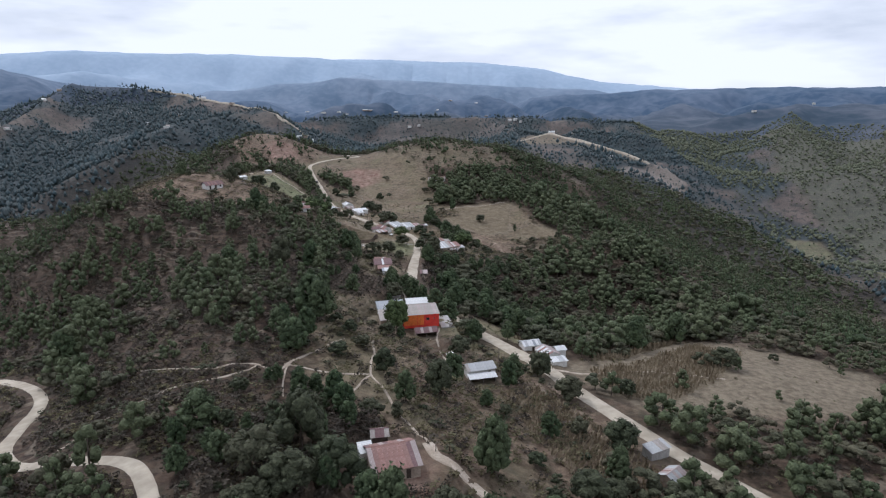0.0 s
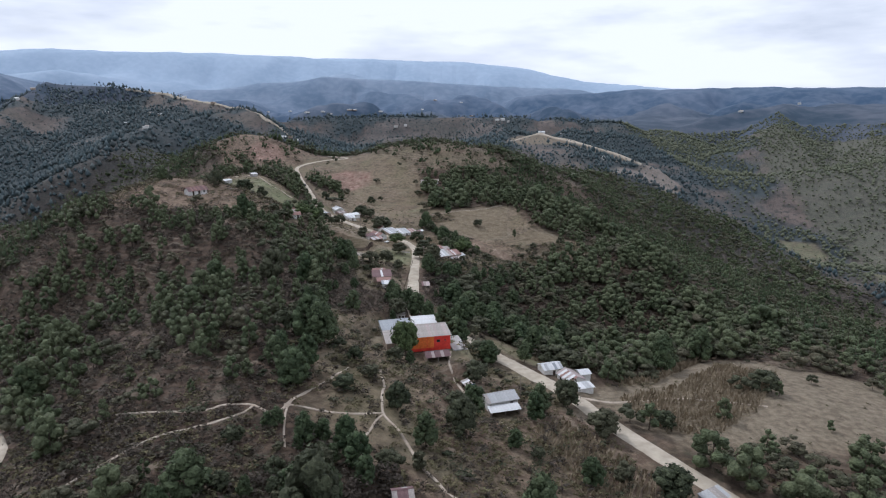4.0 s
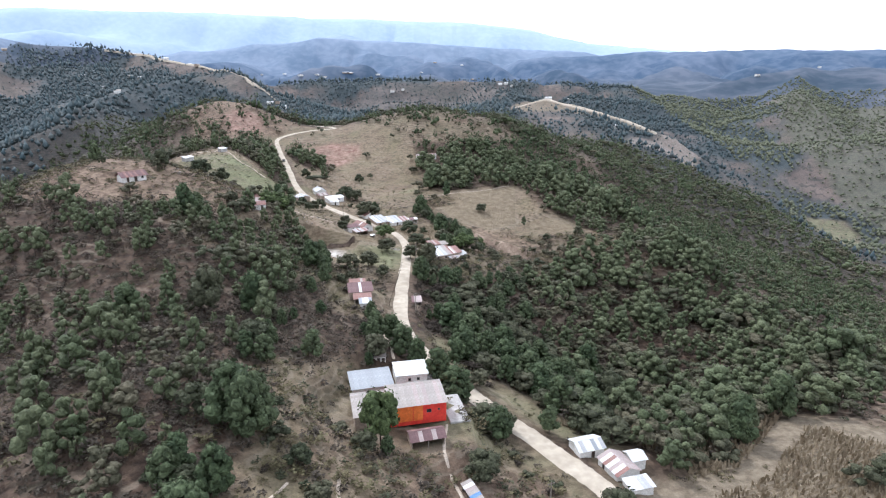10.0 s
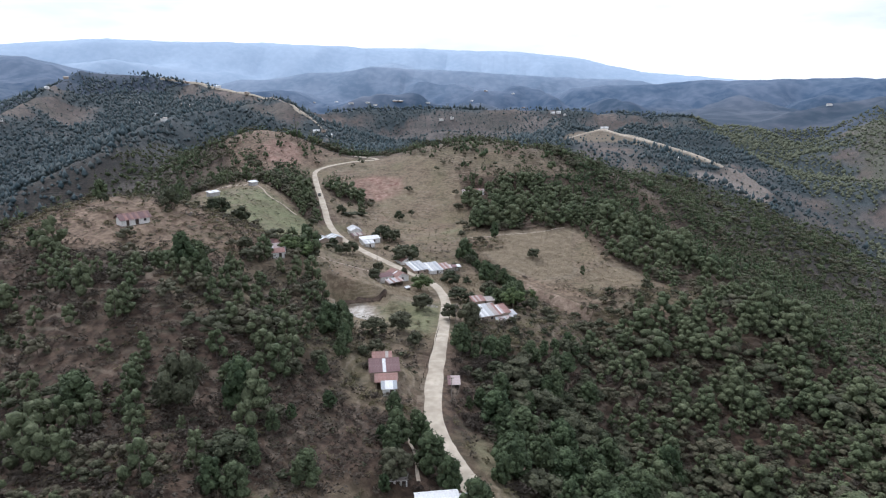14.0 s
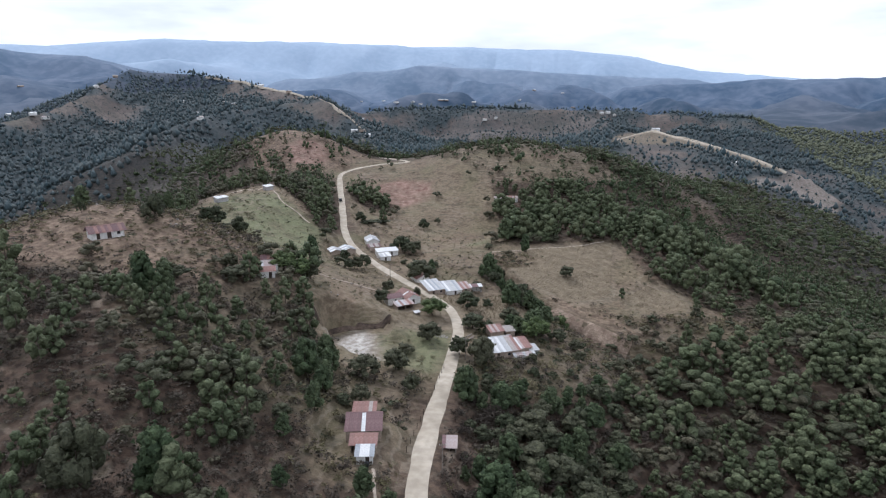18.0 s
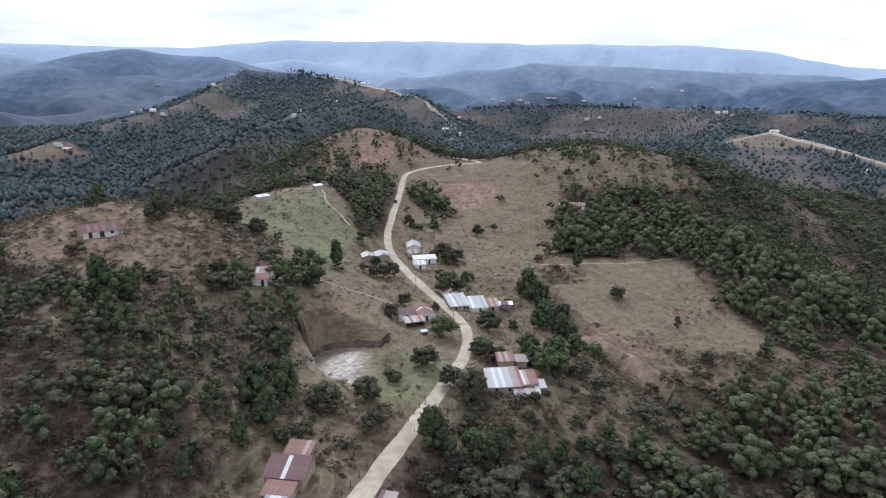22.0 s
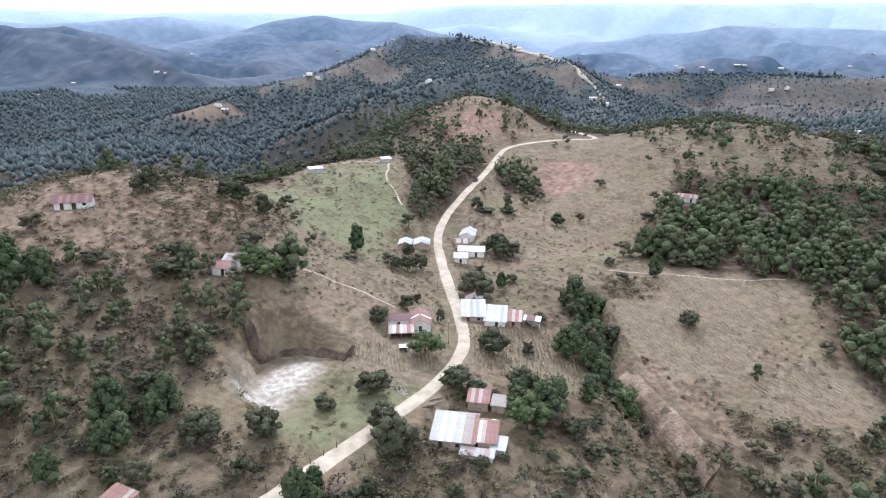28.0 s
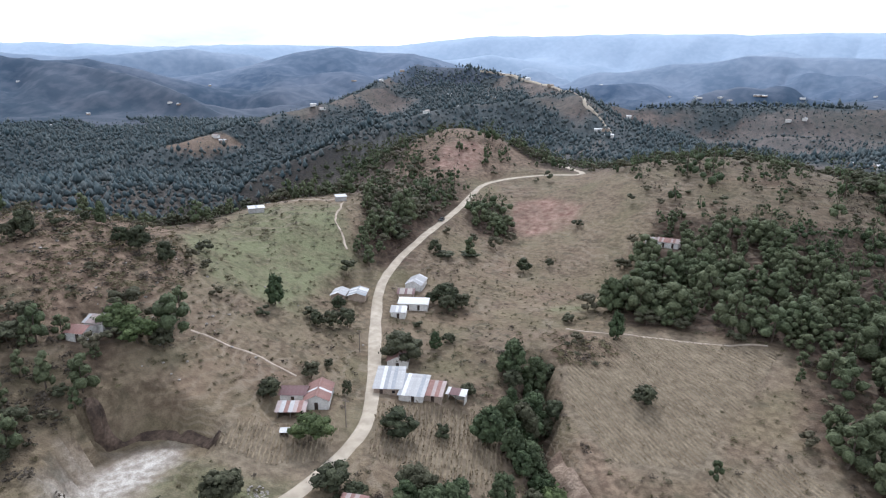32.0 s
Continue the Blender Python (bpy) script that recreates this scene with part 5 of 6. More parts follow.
def crown_shape(kind, n, gen, tufts, leaf=1.0):
    """A crown of unit height and about unit spread: boughs of dense foliage with n leaf sprays standing out of them."""
    boughs, tufts = tufts, max(tufts, 9)
    if kind == "pine":
        h = (np.arange(tufts) + gen.uniform(0.1, 0.9, tufts)) / tufts
        r = 0.36 * (1 - h * h) ** 0.6 * (0.55 + 0.45 * np.minimum(1, h * 3 + 0.25)) * gen.uniform(0.55, 1.1, tufts)
        turn = np.arange(tufts) * 2.4 + gen.uniform(-0.5, 0.5, tufts)
        tips = np.c_[r * np.cos(turn), r * np.sin(turn), 0.17 + 0.74 * h]
        blob = (0.20 - 0.04 * h) * gen.uniform(0.8, 1.2, tufts)
    elif kind == "broad":
        turn, up = np.arange(tufts) * 2.4 + gen.uniform(-0.6, 0.6, tufts), gen.uniform(-0.45, 1, tufts)
        r = 0.34 * np.sqrt(1 - up * up * 0.85) * gen.uniform(0.55, 1.15, tufts)
        tips = np.c_[r * np.cos(turn), r * np.sin(turn), 0.44 + 0.36 * up * gen.uniform(0.75, 1.1, tufts)]
        blob = gen.uniform(0.14, 0.23, tufts)
    else:
        turn, up = np.arange(tufts) * 2.4 + gen.uniform(-0.6, 0.6, tufts), gen.uniform(0, 1, tufts)
        r = 0.34 * gen.uniform(0.25, 1.1, tufts)
        tips = np.c_[r * np.cos(turn), r * np.sin(turn), 0.15 + 0.5 * up]
        blob = gen.uniform(0.16, 0.26, tufts)
    if 0 < tufts < 12:
        blob = blob * (12 / tufts) ** 0.33
    which = gen.integers(0, max(tufts, 1), n)
    off = gen.normal(0, 1, (n, 3))
    off /= np.linalg.norm(off, axis=1)[:, None]
    off[:, 2] = off[:, 2] * 0.75 + 0.15
    c = tips[which] + off * (blob[which] * gen.uniform(0.4, 1.1, n))[:, None]
    out = off + np.c_[c[:, :2], np.zeros(n)] * 0.6 + np.array([0, 0, 0.35])
    c[:, 2] = np.maximum(c[:, 2], 0.02)
    size = np.clip({"pine": 1.5, "broad": 1.7, "shrub": 1.5}[kind] / np.sqrt(n + 30) * 0.72, 0.03, 0.22) * leaf
    v, f = clumps(c, out, size, gen)
    parts_v, parts_f, base = [v], [f], len(v)
    ball_v, ball_f = (BALL, BALL_FACES) if boughs > 2 else (BLOB, BLOB_FACES) if boughs == 2 else (SPINDLE, SPINDLE_FACES)
    full = (4 / boughs) ** 0.45 if 0 < boughs < 4 else 1.0
    for k in range(boughs):
        shape = ball_v * blob[k] * full * (0.72 if boughs > 20 else 0.84) * gen.uniform(0.72, 1.2, (len(ball_v), 1)) * np.array([1, 1, 0.8])
        a = gen.uniform(0, 6.28)
        turned = np.c_[shape[:, 0] * math.cos(a) - shape[:, 1] * math.sin(a), shape[:, 0] * math.sin(a) + shape[:, 1] * math.cos(a), shape[:, 2]]
        parts_v.append(turned + (tips[k] if full == 1 else tips[k] * np.array([0.4, 0.4, 1]) if boughs > 1 else np.array([0, 0, 0.45])))
        parts_f.append(ball_f + base)
        base += len(ball_v)
    return np.concatenate(parts_v), np.concatenate(parts_f)


def stem_shape(kind, gen, sides=5):
    """A tapered trunk with a few limbs, of unit height, as quads."""
    v, f = [], []

    def tube(points, radii):
        base = len(v)
        for (x, y, z), r in zip(points, radii):
            for k in range(sides):
                v.append((x + r * math.cos(6.2832 * k / sides), y + r * math.sin(6.2832 * k / sides), z))
        for i in range(len(points) - 1):
            for k in range(sides):
                j = (k + 1) % sides
                f.append((base + i * sides + k, base + i * sides + j, base + (i + 1) * sides + j, base + (i + 1) * sides + k))

    top = {"pine": 0.95, "broad": 0.62, "shrub": 0.4}[kind]
    bend = gen.normal(0, 0.02, 2)
    tube([(0, 0, -0.06), (bend[0], bend[1], top * 0.45), (bend[0] * 1.5, -bend[1], top)], [0.024, 0.017, 0.004])
    for k in range({"pine": 6, "broad": 5, "shrub": 4}[kind]):
        z, turn = gen.uniform(0.3, 0.85) * top, k * 2.4 + gen.uniform(-0.4, 0.4)
        reach = {"pine": 0.30 * (1.15 - z), "broad": 0.3, "shrub": 0.3}[kind]
        lift = {"pine": 0.03, "broad": 0.2, "shrub": 0.25}[kind]
        c, s = math.cos(turn), math.sin(turn)
        tube([(0, 0, z), (c * reach * 0.5, s * reach * 0.5, z + lift * 0.6), (c * reach, s * reach, z + lift)], [0.009, 0.006, 0.002])
    return np.array(v), np.array(f)


LEAF = {"pine": PINE, "broad": BROAD, "lush": LUSH, "dry": DRYBUSH, "shrub": BROAD}
SHAPE_OF = {"pine": "pine", "broad": "broad", "lush": "broad", "dry": "shrub", "shrub": "shrub"}
SPRAYS = {"pine": 640, "broad": 640, "lush": 640, "dry": 360, "shrub": 300}
LABELS = {"pine": ("pine_tree", "tall dark green pine tree with an airy crown", "tree"),
          "broad": ("broadleaf_tree", "dark green leafy tree with a rounded crown on the slope", "tree"),
          "lush": ("leafy_tree", "bright green leafy tree in a garden", "tree"),
          "dry": ("dry_bush", "leafless grey brown bush in dry grass", "bush"),
          "shrub": ("shrub", "low dull green shrub on the dry slope", "bush")}
# three builds of each kind, shared by all its trees
BUILDS = {}
for tree_kind in LEAF:
    for k in range(3):
        cv, cf = crown_shape(SHAPE_OF[tree_kind], SPRAYS[tree_kind], rng, {"pine": 36, "broad": 34, "lush": 34, "dry": 0, "shrub": 14}[tree_kind])
        sv, sf = stem_shape(SHAPE_OF[tree_kind], rng)
        BUILDS[tree_kind, k] = (mesh_of("crown", cv, cf, LEAF[tree_kind], smooth=True), mesh_of("trunk", sv, sf, BARK, smooth=True))


def tree(kind, k, x, y, height, wide, turn, z=None):
    """A tree or bush of its own, standing on the ground."""
    name, text, category = LABELS[kind]
    ob = tagged(new(name), text, category, group={"tree": "trees of the slopes", "bush": "bushes of the slopes"}[category])
    z = float(land(np.array([x]), np.array([y]))[0]) if z is None else z
    ob.matrix_world = pose(x, y, z - 0.05, 0, 0, turn) @ Matrix.Diagonal((wide, wide, height, 1))
    crown_mesh, trunk_mesh = BUILDS[kind, k]
    for part_name, me in (("crown", crown_mesh), ("trunk", trunk_mesh)):
        new(part_name, me).parent = ob
    return ob


def scatter(x0, x1, y0, y1, step, gen):
    n, m = int((x1 - x0) / step), int((y1 - y0) / step)
    u, v = np.meshgrid(np.arange(n), np.arange(m))
    x = x0 + (u.ravel() + gen.uniform(0, 1, n * m)) * step
    y = y0 + (v.ravel() + gen.uniform(0, 1, n * m)) * step
    return x, y


# where nothing grows: road, trails and plots
def clear_of_ways(x, y, room=1.5):
    ok = np.ones(x.shape, bool)
    for path, half in ((ROAD_LINE, 4.2), (TRACK_LINE, 3.2)):
        ok &= along([(*p, 0) for p in path], x, y)[0] > half + room * 0.6
    for w, pts in TRAIL_LINES:
        ok &= along([(*p, 0) for p in pts], x, y)[0] > w * 0.5 + room * 0.5
    ok &= along([(10, 401, 0), (24, 390, 0), (40, 378, 0)], x, y)[0] > 4.5 + room
    for px, py, r, *_ in PLOTS:
        ok &= np.hypot(x - px, y - py) > r * 0.9 + room
    return ok


FLIGHT_STRIP = [(-12, 95, 0), (-5, 170, 0), (-2, 250, 0), (-12, 330, 0), (-25, 400, 0)]
tx, ty = scatter(-330, 390, 70, 760, 4.1, rng)
dens, sort, _ = cover(tx, ty)
gaps_between = np.where(tx < -10, np.clip(0.86 + 1.4 * rough(tx, ty, 15, 47, 3), 0.2, 1.2), np.clip(0.95 + 0.6 * rough(tx, ty, 15, 47, 3), 0.4, 1.1))
keep = (rng.uniform(0, 1, len(tx)) < dens * gaps_between) & clear_of_ways(tx, ty) & (tx < 0.75 * ty + 15) & ((tx > -0.8 * ty - 15) | (ty > 380))
tx, ty, dens, sort = tx[keep], ty[keep], dens[keep], sort[keep]
dice = rng.uniform(0, 1, len(tx))
patchy = 0.5 + 0.5 * rough(tx, ty, 40, 61, 3)
pine_share = np.select([sort == 3, sort == 2, sort == 1, sort == 4], [0.85, 0.12 + 0.6 * patchy, 0.06, 0.25], 0.3)
species = np.where(dice < pine_share, 0, np.where(sort == 1, np.where(dice < 0.42, 2, np.where(dice < 0.80, 3, 1)), np.where(sort == 4, np.where(dice < 0.45, 1, np.where(dice < 0.75, 2, 3)), np.where(dice < np.where((tx < 0) & (ty < 300), 0.55, 0.78), 1, np.where(dice < 0.96, 2, 3)))))
NAMES = ["pine", "broad", "dry", "shrub"]
tall = np.select([species == 0, species == 1, species == 2], [rng.uniform(6.0, 12.0, len(tx)), rng.uniform(4.2, 7.8, len(tx)), rng.uniform(1.4, 2.8, len(tx))],
                 rng.uniform(1.5, 3.2, len(tx)))
tall *= np.where(sort == 3, 1.3, 1.0) * np.where(sort == 1, 0.85, np.where((species == 2) & ((sort == 2) | (sort == 4)), 1.9, 1.0)) * (0.85 + 0.45 * rough(tx, ty, 30, 67, 2)) * rng.uniform(0.7, 1.2, len(tx))
wide = tall * np.select([species == 0, species == 1], [rng.uniform(0.62, 0.9, len(tx)), rng.uniform(1.05, 1.45, len(tx))], rng.uniform(1.2, 1.8, len(tx)))
wide *= np.where((sort == 3) & (species == 0), 1.2, 1.0) * np.where((sort == 2) & (tx > 0), 1.22, 1.0)
tree_z = land(tx, ty)
off = along(FLIGHT_STRIP, tx, ty)[0]
order = np.argsort(off)
taken = np.zeros(len(tx), bool)
count = [0, 0, 0, 0]
for i in order:
    s = species[i]
    if count[s] < (190, 190, 100, 120)[s]:
        count[s] += 1
        taken[i] = True
        tree(NAMES[s], i % 3, float(tx[i]), float(ty[i]), float(tall[i]), float(wide[i]), float(rng.uniform(0, 360)), float(tree_z[i]))


# trees and bushes that stand out singly: kind, x, y, height, spread
CREST_TREES = [("pine", -144, 342, 7.5, 5.5), ("broad", -116, 339, 8.4, 6.5), ("broad", -116, 335, 5.2, 3.8), ("pine", -125, 363, 7.3, 3.8),
    ("broad", -126, 359, 3.8, 2.5), ("broad", -108, 365, 8.3, 6.4), ("broad", -110, 361, 6.4, 4.8), ("broad", -101, 369, 7.3, 5.5),
    ("broad", -136, 331, 4.1, 2.8), ("pine", -81, 392, 9.9, 6.1), ("broad", -64, 399, 6.5, 5.2), ("broad", -67, 396, 4.9, 4.4),
    ("broad", -62, 404, 6.5, 6.0), ("broad", -45, 374, 5.1, 4.8), ("broad", -47, 382, 2.8, 2.5), ("broad", -34, 376, 4.7, 2.7),
    ("broad", -23, 331, 5.9, 6.2), ("shrub", -28, 322, 4.1, 4.5)]
HAMLET_TREES = [("lush", -25, 356, 7.1, 9.1), ("broad", -10, 348, 5.9, 7.7), ("broad", 2, 359, 7.2, 7.5), ("lush", 11, 344, 8.5, 9.1),
    ("broad", -53, 443, 8.6, 8.6), ("broad", -49, 439, 7.0, 6.6), ("broad", -47, 445, 6.4, 6.4), ("broad", -55, 449, 6.0, 6.0), ("broad", -57, 441, 4.6, 4.6), ("broad", -73, 411, 5.0, 4.6), ("broad", -83, 477, 6.4, 5.3), ("broad", -51, 496, 6.5, 5.9), ("shrub", -79, 478, 2.4, 10.5),
    ("shrub", -74, 490, 2.5, 10.8), ("broad", 26, 423, 5.9, 6.4), ("pine", -3, 471, 12.1, 7.9), ("pine", 7, 451, 9.1, 5.1),
    ("lush", 21, 381, 9.8, 9.4), ("broad", 3, 400, 12.2, 10.5), ("broad", -14, 372, 7.1, 7.9), ("shrub", -7, 380, 3.9, 3.6),
    ("lush", -68, 342, 7.0, 9.7), ("lush", -73, 341, 7.0, 9.9)]
GULLY_TREES = [("broad", -84, 326, 5.2, 4.9), ("broad", -80, 320, 4.5, 7.9), ("broad", -66, 347, 6.3, 5.9), ("shrub", -91, 308, 3.9, 5.8),
    ("broad", -11, 455, 3.4, 4.4), ("pine", -88, 288, 11.4, 7.6), ("pine", -86, 294, 8.6, 6.1), ("broad", -5, 318, 9.2, 10.6),
    ("broad", -12, 323, 6.7, 6.2), ("lush", -14.5, 184.5, 12.5, 7.6), ("broad", -27, 169, 4.4, 4.2), ("broad", 8, 219, 4.8, 5.3),
    ("pine", 67, 202, 13.0, 16.0), ("broad", 43, 225, 13.0, 13.7), ("pine", 88, 221, 13.0, 9.2), ("broad", 28, 169, 8.1, 6.1),
    ("pine", 9, 203, 4.2, 3.6), ("broad", -26, 102, 12.8, 13.4)]
SLOPE_TREES = [("broad", -18, 94, 10.2, 11.6), ("pine", 10, 106, 12.7, 7.0), ("broad", -1, 140, 10.1, 7.2), ("broad", 34, 153, 7.2, 8.0),
    ("broad", 51, 158, 5.0, 5.0), ("broad", 90, 183, 7.0, 10.1), ("broad", 29, 169, 8.5, 6.2), ("broad", -15, 146, 7.3, 5.3),
    ("pine", 67, 203, 13.0, 14.7), ("pine", 49, 269, 12.9, 9.1), ("broad", -32, 92, 9.0, 9.5), ("pine", -103, 157, 10.6, 7.3),
    ("broad", -10, 122, 3.9, 2.8), ("broad", 41, 128, 7.4, 8.5), ("pine", 36, 112, 8.3, 5.1), ("broad", -25, 89, 7.7, 10.2),
    ("pine", -46, 106, 8.5, 7.2), ("pine", -80, 224, 9.1, 7.3)]
EXTRA_TREES = [("pine", -51, 232, 11.4, 7.5), ("broad", -61, 227, 13.0, 13.7), ("pine", -45, 203, 6.6, 4.1), ("broad", -22, 333, 5.6, 6.2)]
for spot_kind, sx, sy, sh, sw in CREST_TREES + HAMLET_TREES + GULLY_TREES + SLOPE_TREES + EXTRA_TREES:
    tree(spot_kind, (sx + sy) % 3, float(sx), float(sy), min(sh, 12.5) * 1.05, min(sw, 8.5) * 1.2, (sx * 37 + sy * 11) % 360)


def wood(name, label, shape, leaf, pick, sprays, tufts, stems, gen, small=1.0):
    """All the trees of one sort beyond the nearest, as one sheet of crowns."""
    ids = np.nonzero(pick)[0]
    if not len(ids):
        return
    sheets = [crown_shape(shape, sprays, gen, tufts, small) for _ in range(9)]
    sv, sf = stem_shape(shape, gen, 4) if stems else (None, None)
    if stems:
        sf = sf[:8]
    zs = land(tx_all[ids], ty_all[ids])
    vs, fs, tone, base = [], [], [], 0
    stem_v, stem_f, stem_base = [], [], 0
    for j, i in enumerate(ids):
        v, f = sheets[j % 9]
        a = gen.uniform(0, 6.283)
        c, s = math.cos(a), math.sin(a)
        p = np.c_[(v[:, 0] * c - v[:, 1] * s) * wide_all[i] + tx_all[i], (v[:, 0] * s + v[:, 1] * c) * wide_all[i] + ty_all[i], v[:, 2] * tall_all[i] + zs[j]]
        vs.append(p)
        fs.append(f + base)
        tone.append(np.full(len(v), gen.uniform(0, 1.0) ** 1.4))
        base += len(v)
        if stems:
            stem_v.append(sv[:12] * np.array([tall_all[i], tall_all[i], tall_all[i]]) + np.array([tx_all[i], ty_all[i], zs[j]]))
            stem_f.append(sf + stem_base)
            stem_base += 12
    me = mesh_of(name, np.concatenate(vs), np.concatenate(fs), leaf, smooth=True)
    float_layer(me, "tone", np.concatenate(tone))
    ob = tagged(new(name, me), label, "woodland", kind="stuff")
    if stems:
        part_ob = new("trunks", mesh_of("trunks", np.concatenate(stem_v), np.concatenate(stem_f), BARK))
        part_ob.parent = ob
        tagged(part_ob, kind="stuff")


tx_all, ty_all, tall_all, wide_all = tx, ty, tall, wide
rest = ~taken
for s, (wname, wlabel, wshape, wleaf) in enumerate([
        ("pine_wood", "pine wood on the slopes", "pine", PINE), ("broadleaf_wood", "dense leafy wood filling the ravines", "broad", BROAD),
        ("dry_thicket", "leafless grey brown thicket on dry slopes", "shrub", DRYBUSH), ("shrub_cover", "low dull green shrubs on the slopes", "shrub", BROAD)]):
    wood(wname, wlabel, wshape, wleaf, rest & (species == s) & (off < 150), (120, 120, 90, 60)[s], (9, 9, 0, 4)[s], s < 2, rng, 0.6)
    wood(wname, wlabel, wshape, wleaf, rest & (species == s) & (off >= 150) & (off < 290), (34, 34, 30, 16)[s], (4, 4, 0, 3)[s], s < 1, rng, 0.5)
    wood(wname, wlabel, wshape, wleaf, rest & (species == s) & (off >= 290), (14, 14, 12, 8)[s], (2, 2, 0, 1)[s], False, rng, 0.5)

# wooded hills beyond
tx_all, ty_all = scatter(-1500, 1150, 330, 1650, 5.9, rng)
out = ~((tx_all > -330) & (tx_all < 390) & (ty_all < 760)) & (np.hypot(tx_all, ty_all) < 1500) & (tx_all < 0.8 * ty_all) & (tx_all > -1.9 * ty_all)
tx_all, ty_all = tx_all[out], ty_all[out]
hill_dens = cover(tx_all, ty_all)[0]
hill_keep = rng.uniform(0, 1, len(tx_all)) < np.where(hill_dens > 0.5, hill_dens, hill_dens * 0.75 + 0.10)
tx_all, ty_all, hill_dens = tx_all[hill_keep], ty_all[hill_keep], hill_dens[hill_keep]
tall_all = rng.uniform(3.0, 6.0, len(tx_all)) * (0.7 + 0.9 * hill_dens) * rng.uniform(0.8, 1.3, len(tx_all))
wide_all = tall_all * rng.uniform(0.8, 1.2, len(tx_all))
conifer = rng.uniform(0, 1, len(tx_all)) < 0.4
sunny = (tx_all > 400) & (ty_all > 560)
wood("valley_wood", "olive green scrub wood on the spur across the valley, sunlight painted into its leaves", "broad", SUNLITOLIVE, sunny, 2, 1, False, rng, 0.55)
wood("hill_wood", "far dark woods on the hills", "broad", HAZYLEAF, ~conifer & ~sunny, 2, 1, False, rng, 0.55)
tall_all, wide_all = tall_all * 1.35, wide_all * 0.85
wood("hill_pine_wood", "far pine woods on the hills", "pine", HAZYLEAF, conifer & ~sunny, 2, 1, False, rng, 0.55)

# knee-high dry scrub between the trees and over the rough ground
tx_all, ty_all = scatter(-190, 130, 80, 480, 2.1, rng)
gd, gk, gl = cover(tx_all, ty_all)
bushy = np.select([gk == 1, gk == 4, gk == 2, gk == 3], [0.75, 0.6, 0.30, 0.12], 0.22) * np.clip(0.8 + 1.2 * rough(tx_all, ty_all, 22, 83, 3), 0.1, 1.4)
scrub_keep = (rng.uniform(0, 1, len(tx_all)) < bushy * (1 - gl["field"]) * (1 - gl["pale"])) & clear_of_ways(tx_all, ty_all, 0.4)
tx_all, ty_all = tx_all[scrub_keep], ty_all[scrub_keep]
tall_all = rng.uniform(0.6, 1.5, len(tx_all)) * np.where((gk == 1) | (gk == 4), 1.5, 1.0)[scrub_keep]
wide_all = tall_all * rng.uniform(1.6, 2.6, len(tx_all))
browner = rng.uniform(0, 1, len(tx_all))
wood("low_scrub", "knee-high dry brown scrub", "shrub", DRYBUSH, browner < 0.28, 30, 0, False, rng, 0.75)
wood("weed_cover", "knee-high yellowing weeds", "shrub", GRASSY, (browner >= 0.28) & (browner < 0.5), 30, 0, False, rng, 0.85)
wood("rank_weeds", "rank green weeds and saplings", "shrub", WEED, (browner >= 0.5) & (browner < 0.8), 34, 0, False, rng, 0.85)
wood("herb_cover", "low green herbs and seedlings", "shrub", BROAD, browner >= 0.8, 34, 0, False, rng, 0.8)

# waist-high leafless thicket, dark brown, on the wooded slopes
tx_all, ty_all = scatter(-190, 10, 85, 330, 2.6, rng)
gd, gk, gl = cover(tx_all, ty_all)
thick = np.clip(gl["wood"] * 1.1, 0, 1) * np.clip(0.85 + 1.1 * rough(tx_all, ty_all, 18, 89, 3), 0.1, 1.0)
thick_keep = (rng.uniform(0, 1, len(tx_all)) < thick) & clear_of_ways(tx_all, ty_all, 0.8) & (tx_all < 0.02 * ty_all)
tx_all, ty_all = tx_all[thick_keep], ty_all[thick_keep]
tall_all = rng.uniform(1.1, 3.0, len(tx_all))
wide_all = tall_all * rng.uniform(1.2, 1.8, len(tx_all))
wood("brown_thicket", "leafless dark brown thicket on the wooded slopes", "shrub", DRYBUSH, np.ones(len(tx_all), bool), 34, 0, False, rng, 0.8)

# dry grass tufts on open ground near the hamlet
tx_all, ty_all = scatter(-170, 120, 85, 520, 2.6, rng)
gd, gk, gl = cover(tx_all, ty_all)
tuft_keep = (rng.uniform(0, 1, len(tx_all)) < 0.7 * (1 - 0.6 * np.clip(gd, 0, 1)) * (1 - 0.85 * gl["wood"]) * (1 - 0.85 * gl["field"]) * (1 - gl["pale"])) & clear_of_ways(tx_all, ty_all, 0.3)
tx_all, ty_all = tx_all[tuft_keep], ty_all[tuft_keep]
tall_all = rng.uniform(0.3, 0.9, len(tx_all))
wide_all = tall_all * rng.uniform(1.4, 2.6, len(tx_all))
wood("grass_tufts", "dry yellow grass tufts and weeds", "shrub", GRASSY, rng.uniform(0, 1, len(tx_all)) < 0.6, 18, 0, False, rng, 0.9)
wood("weed_tufts", "tufts of olive green grass", "shrub", WEED, rng.uniform(0, 1, len(tx_all)) < 0.4, 18, 0, False, rng, 0.9)

# ---------------------------------------------------------------- fields and small things
def level(x, y):
    return float(land(np.array([float(x)]), np.array([float(y)]))[0])


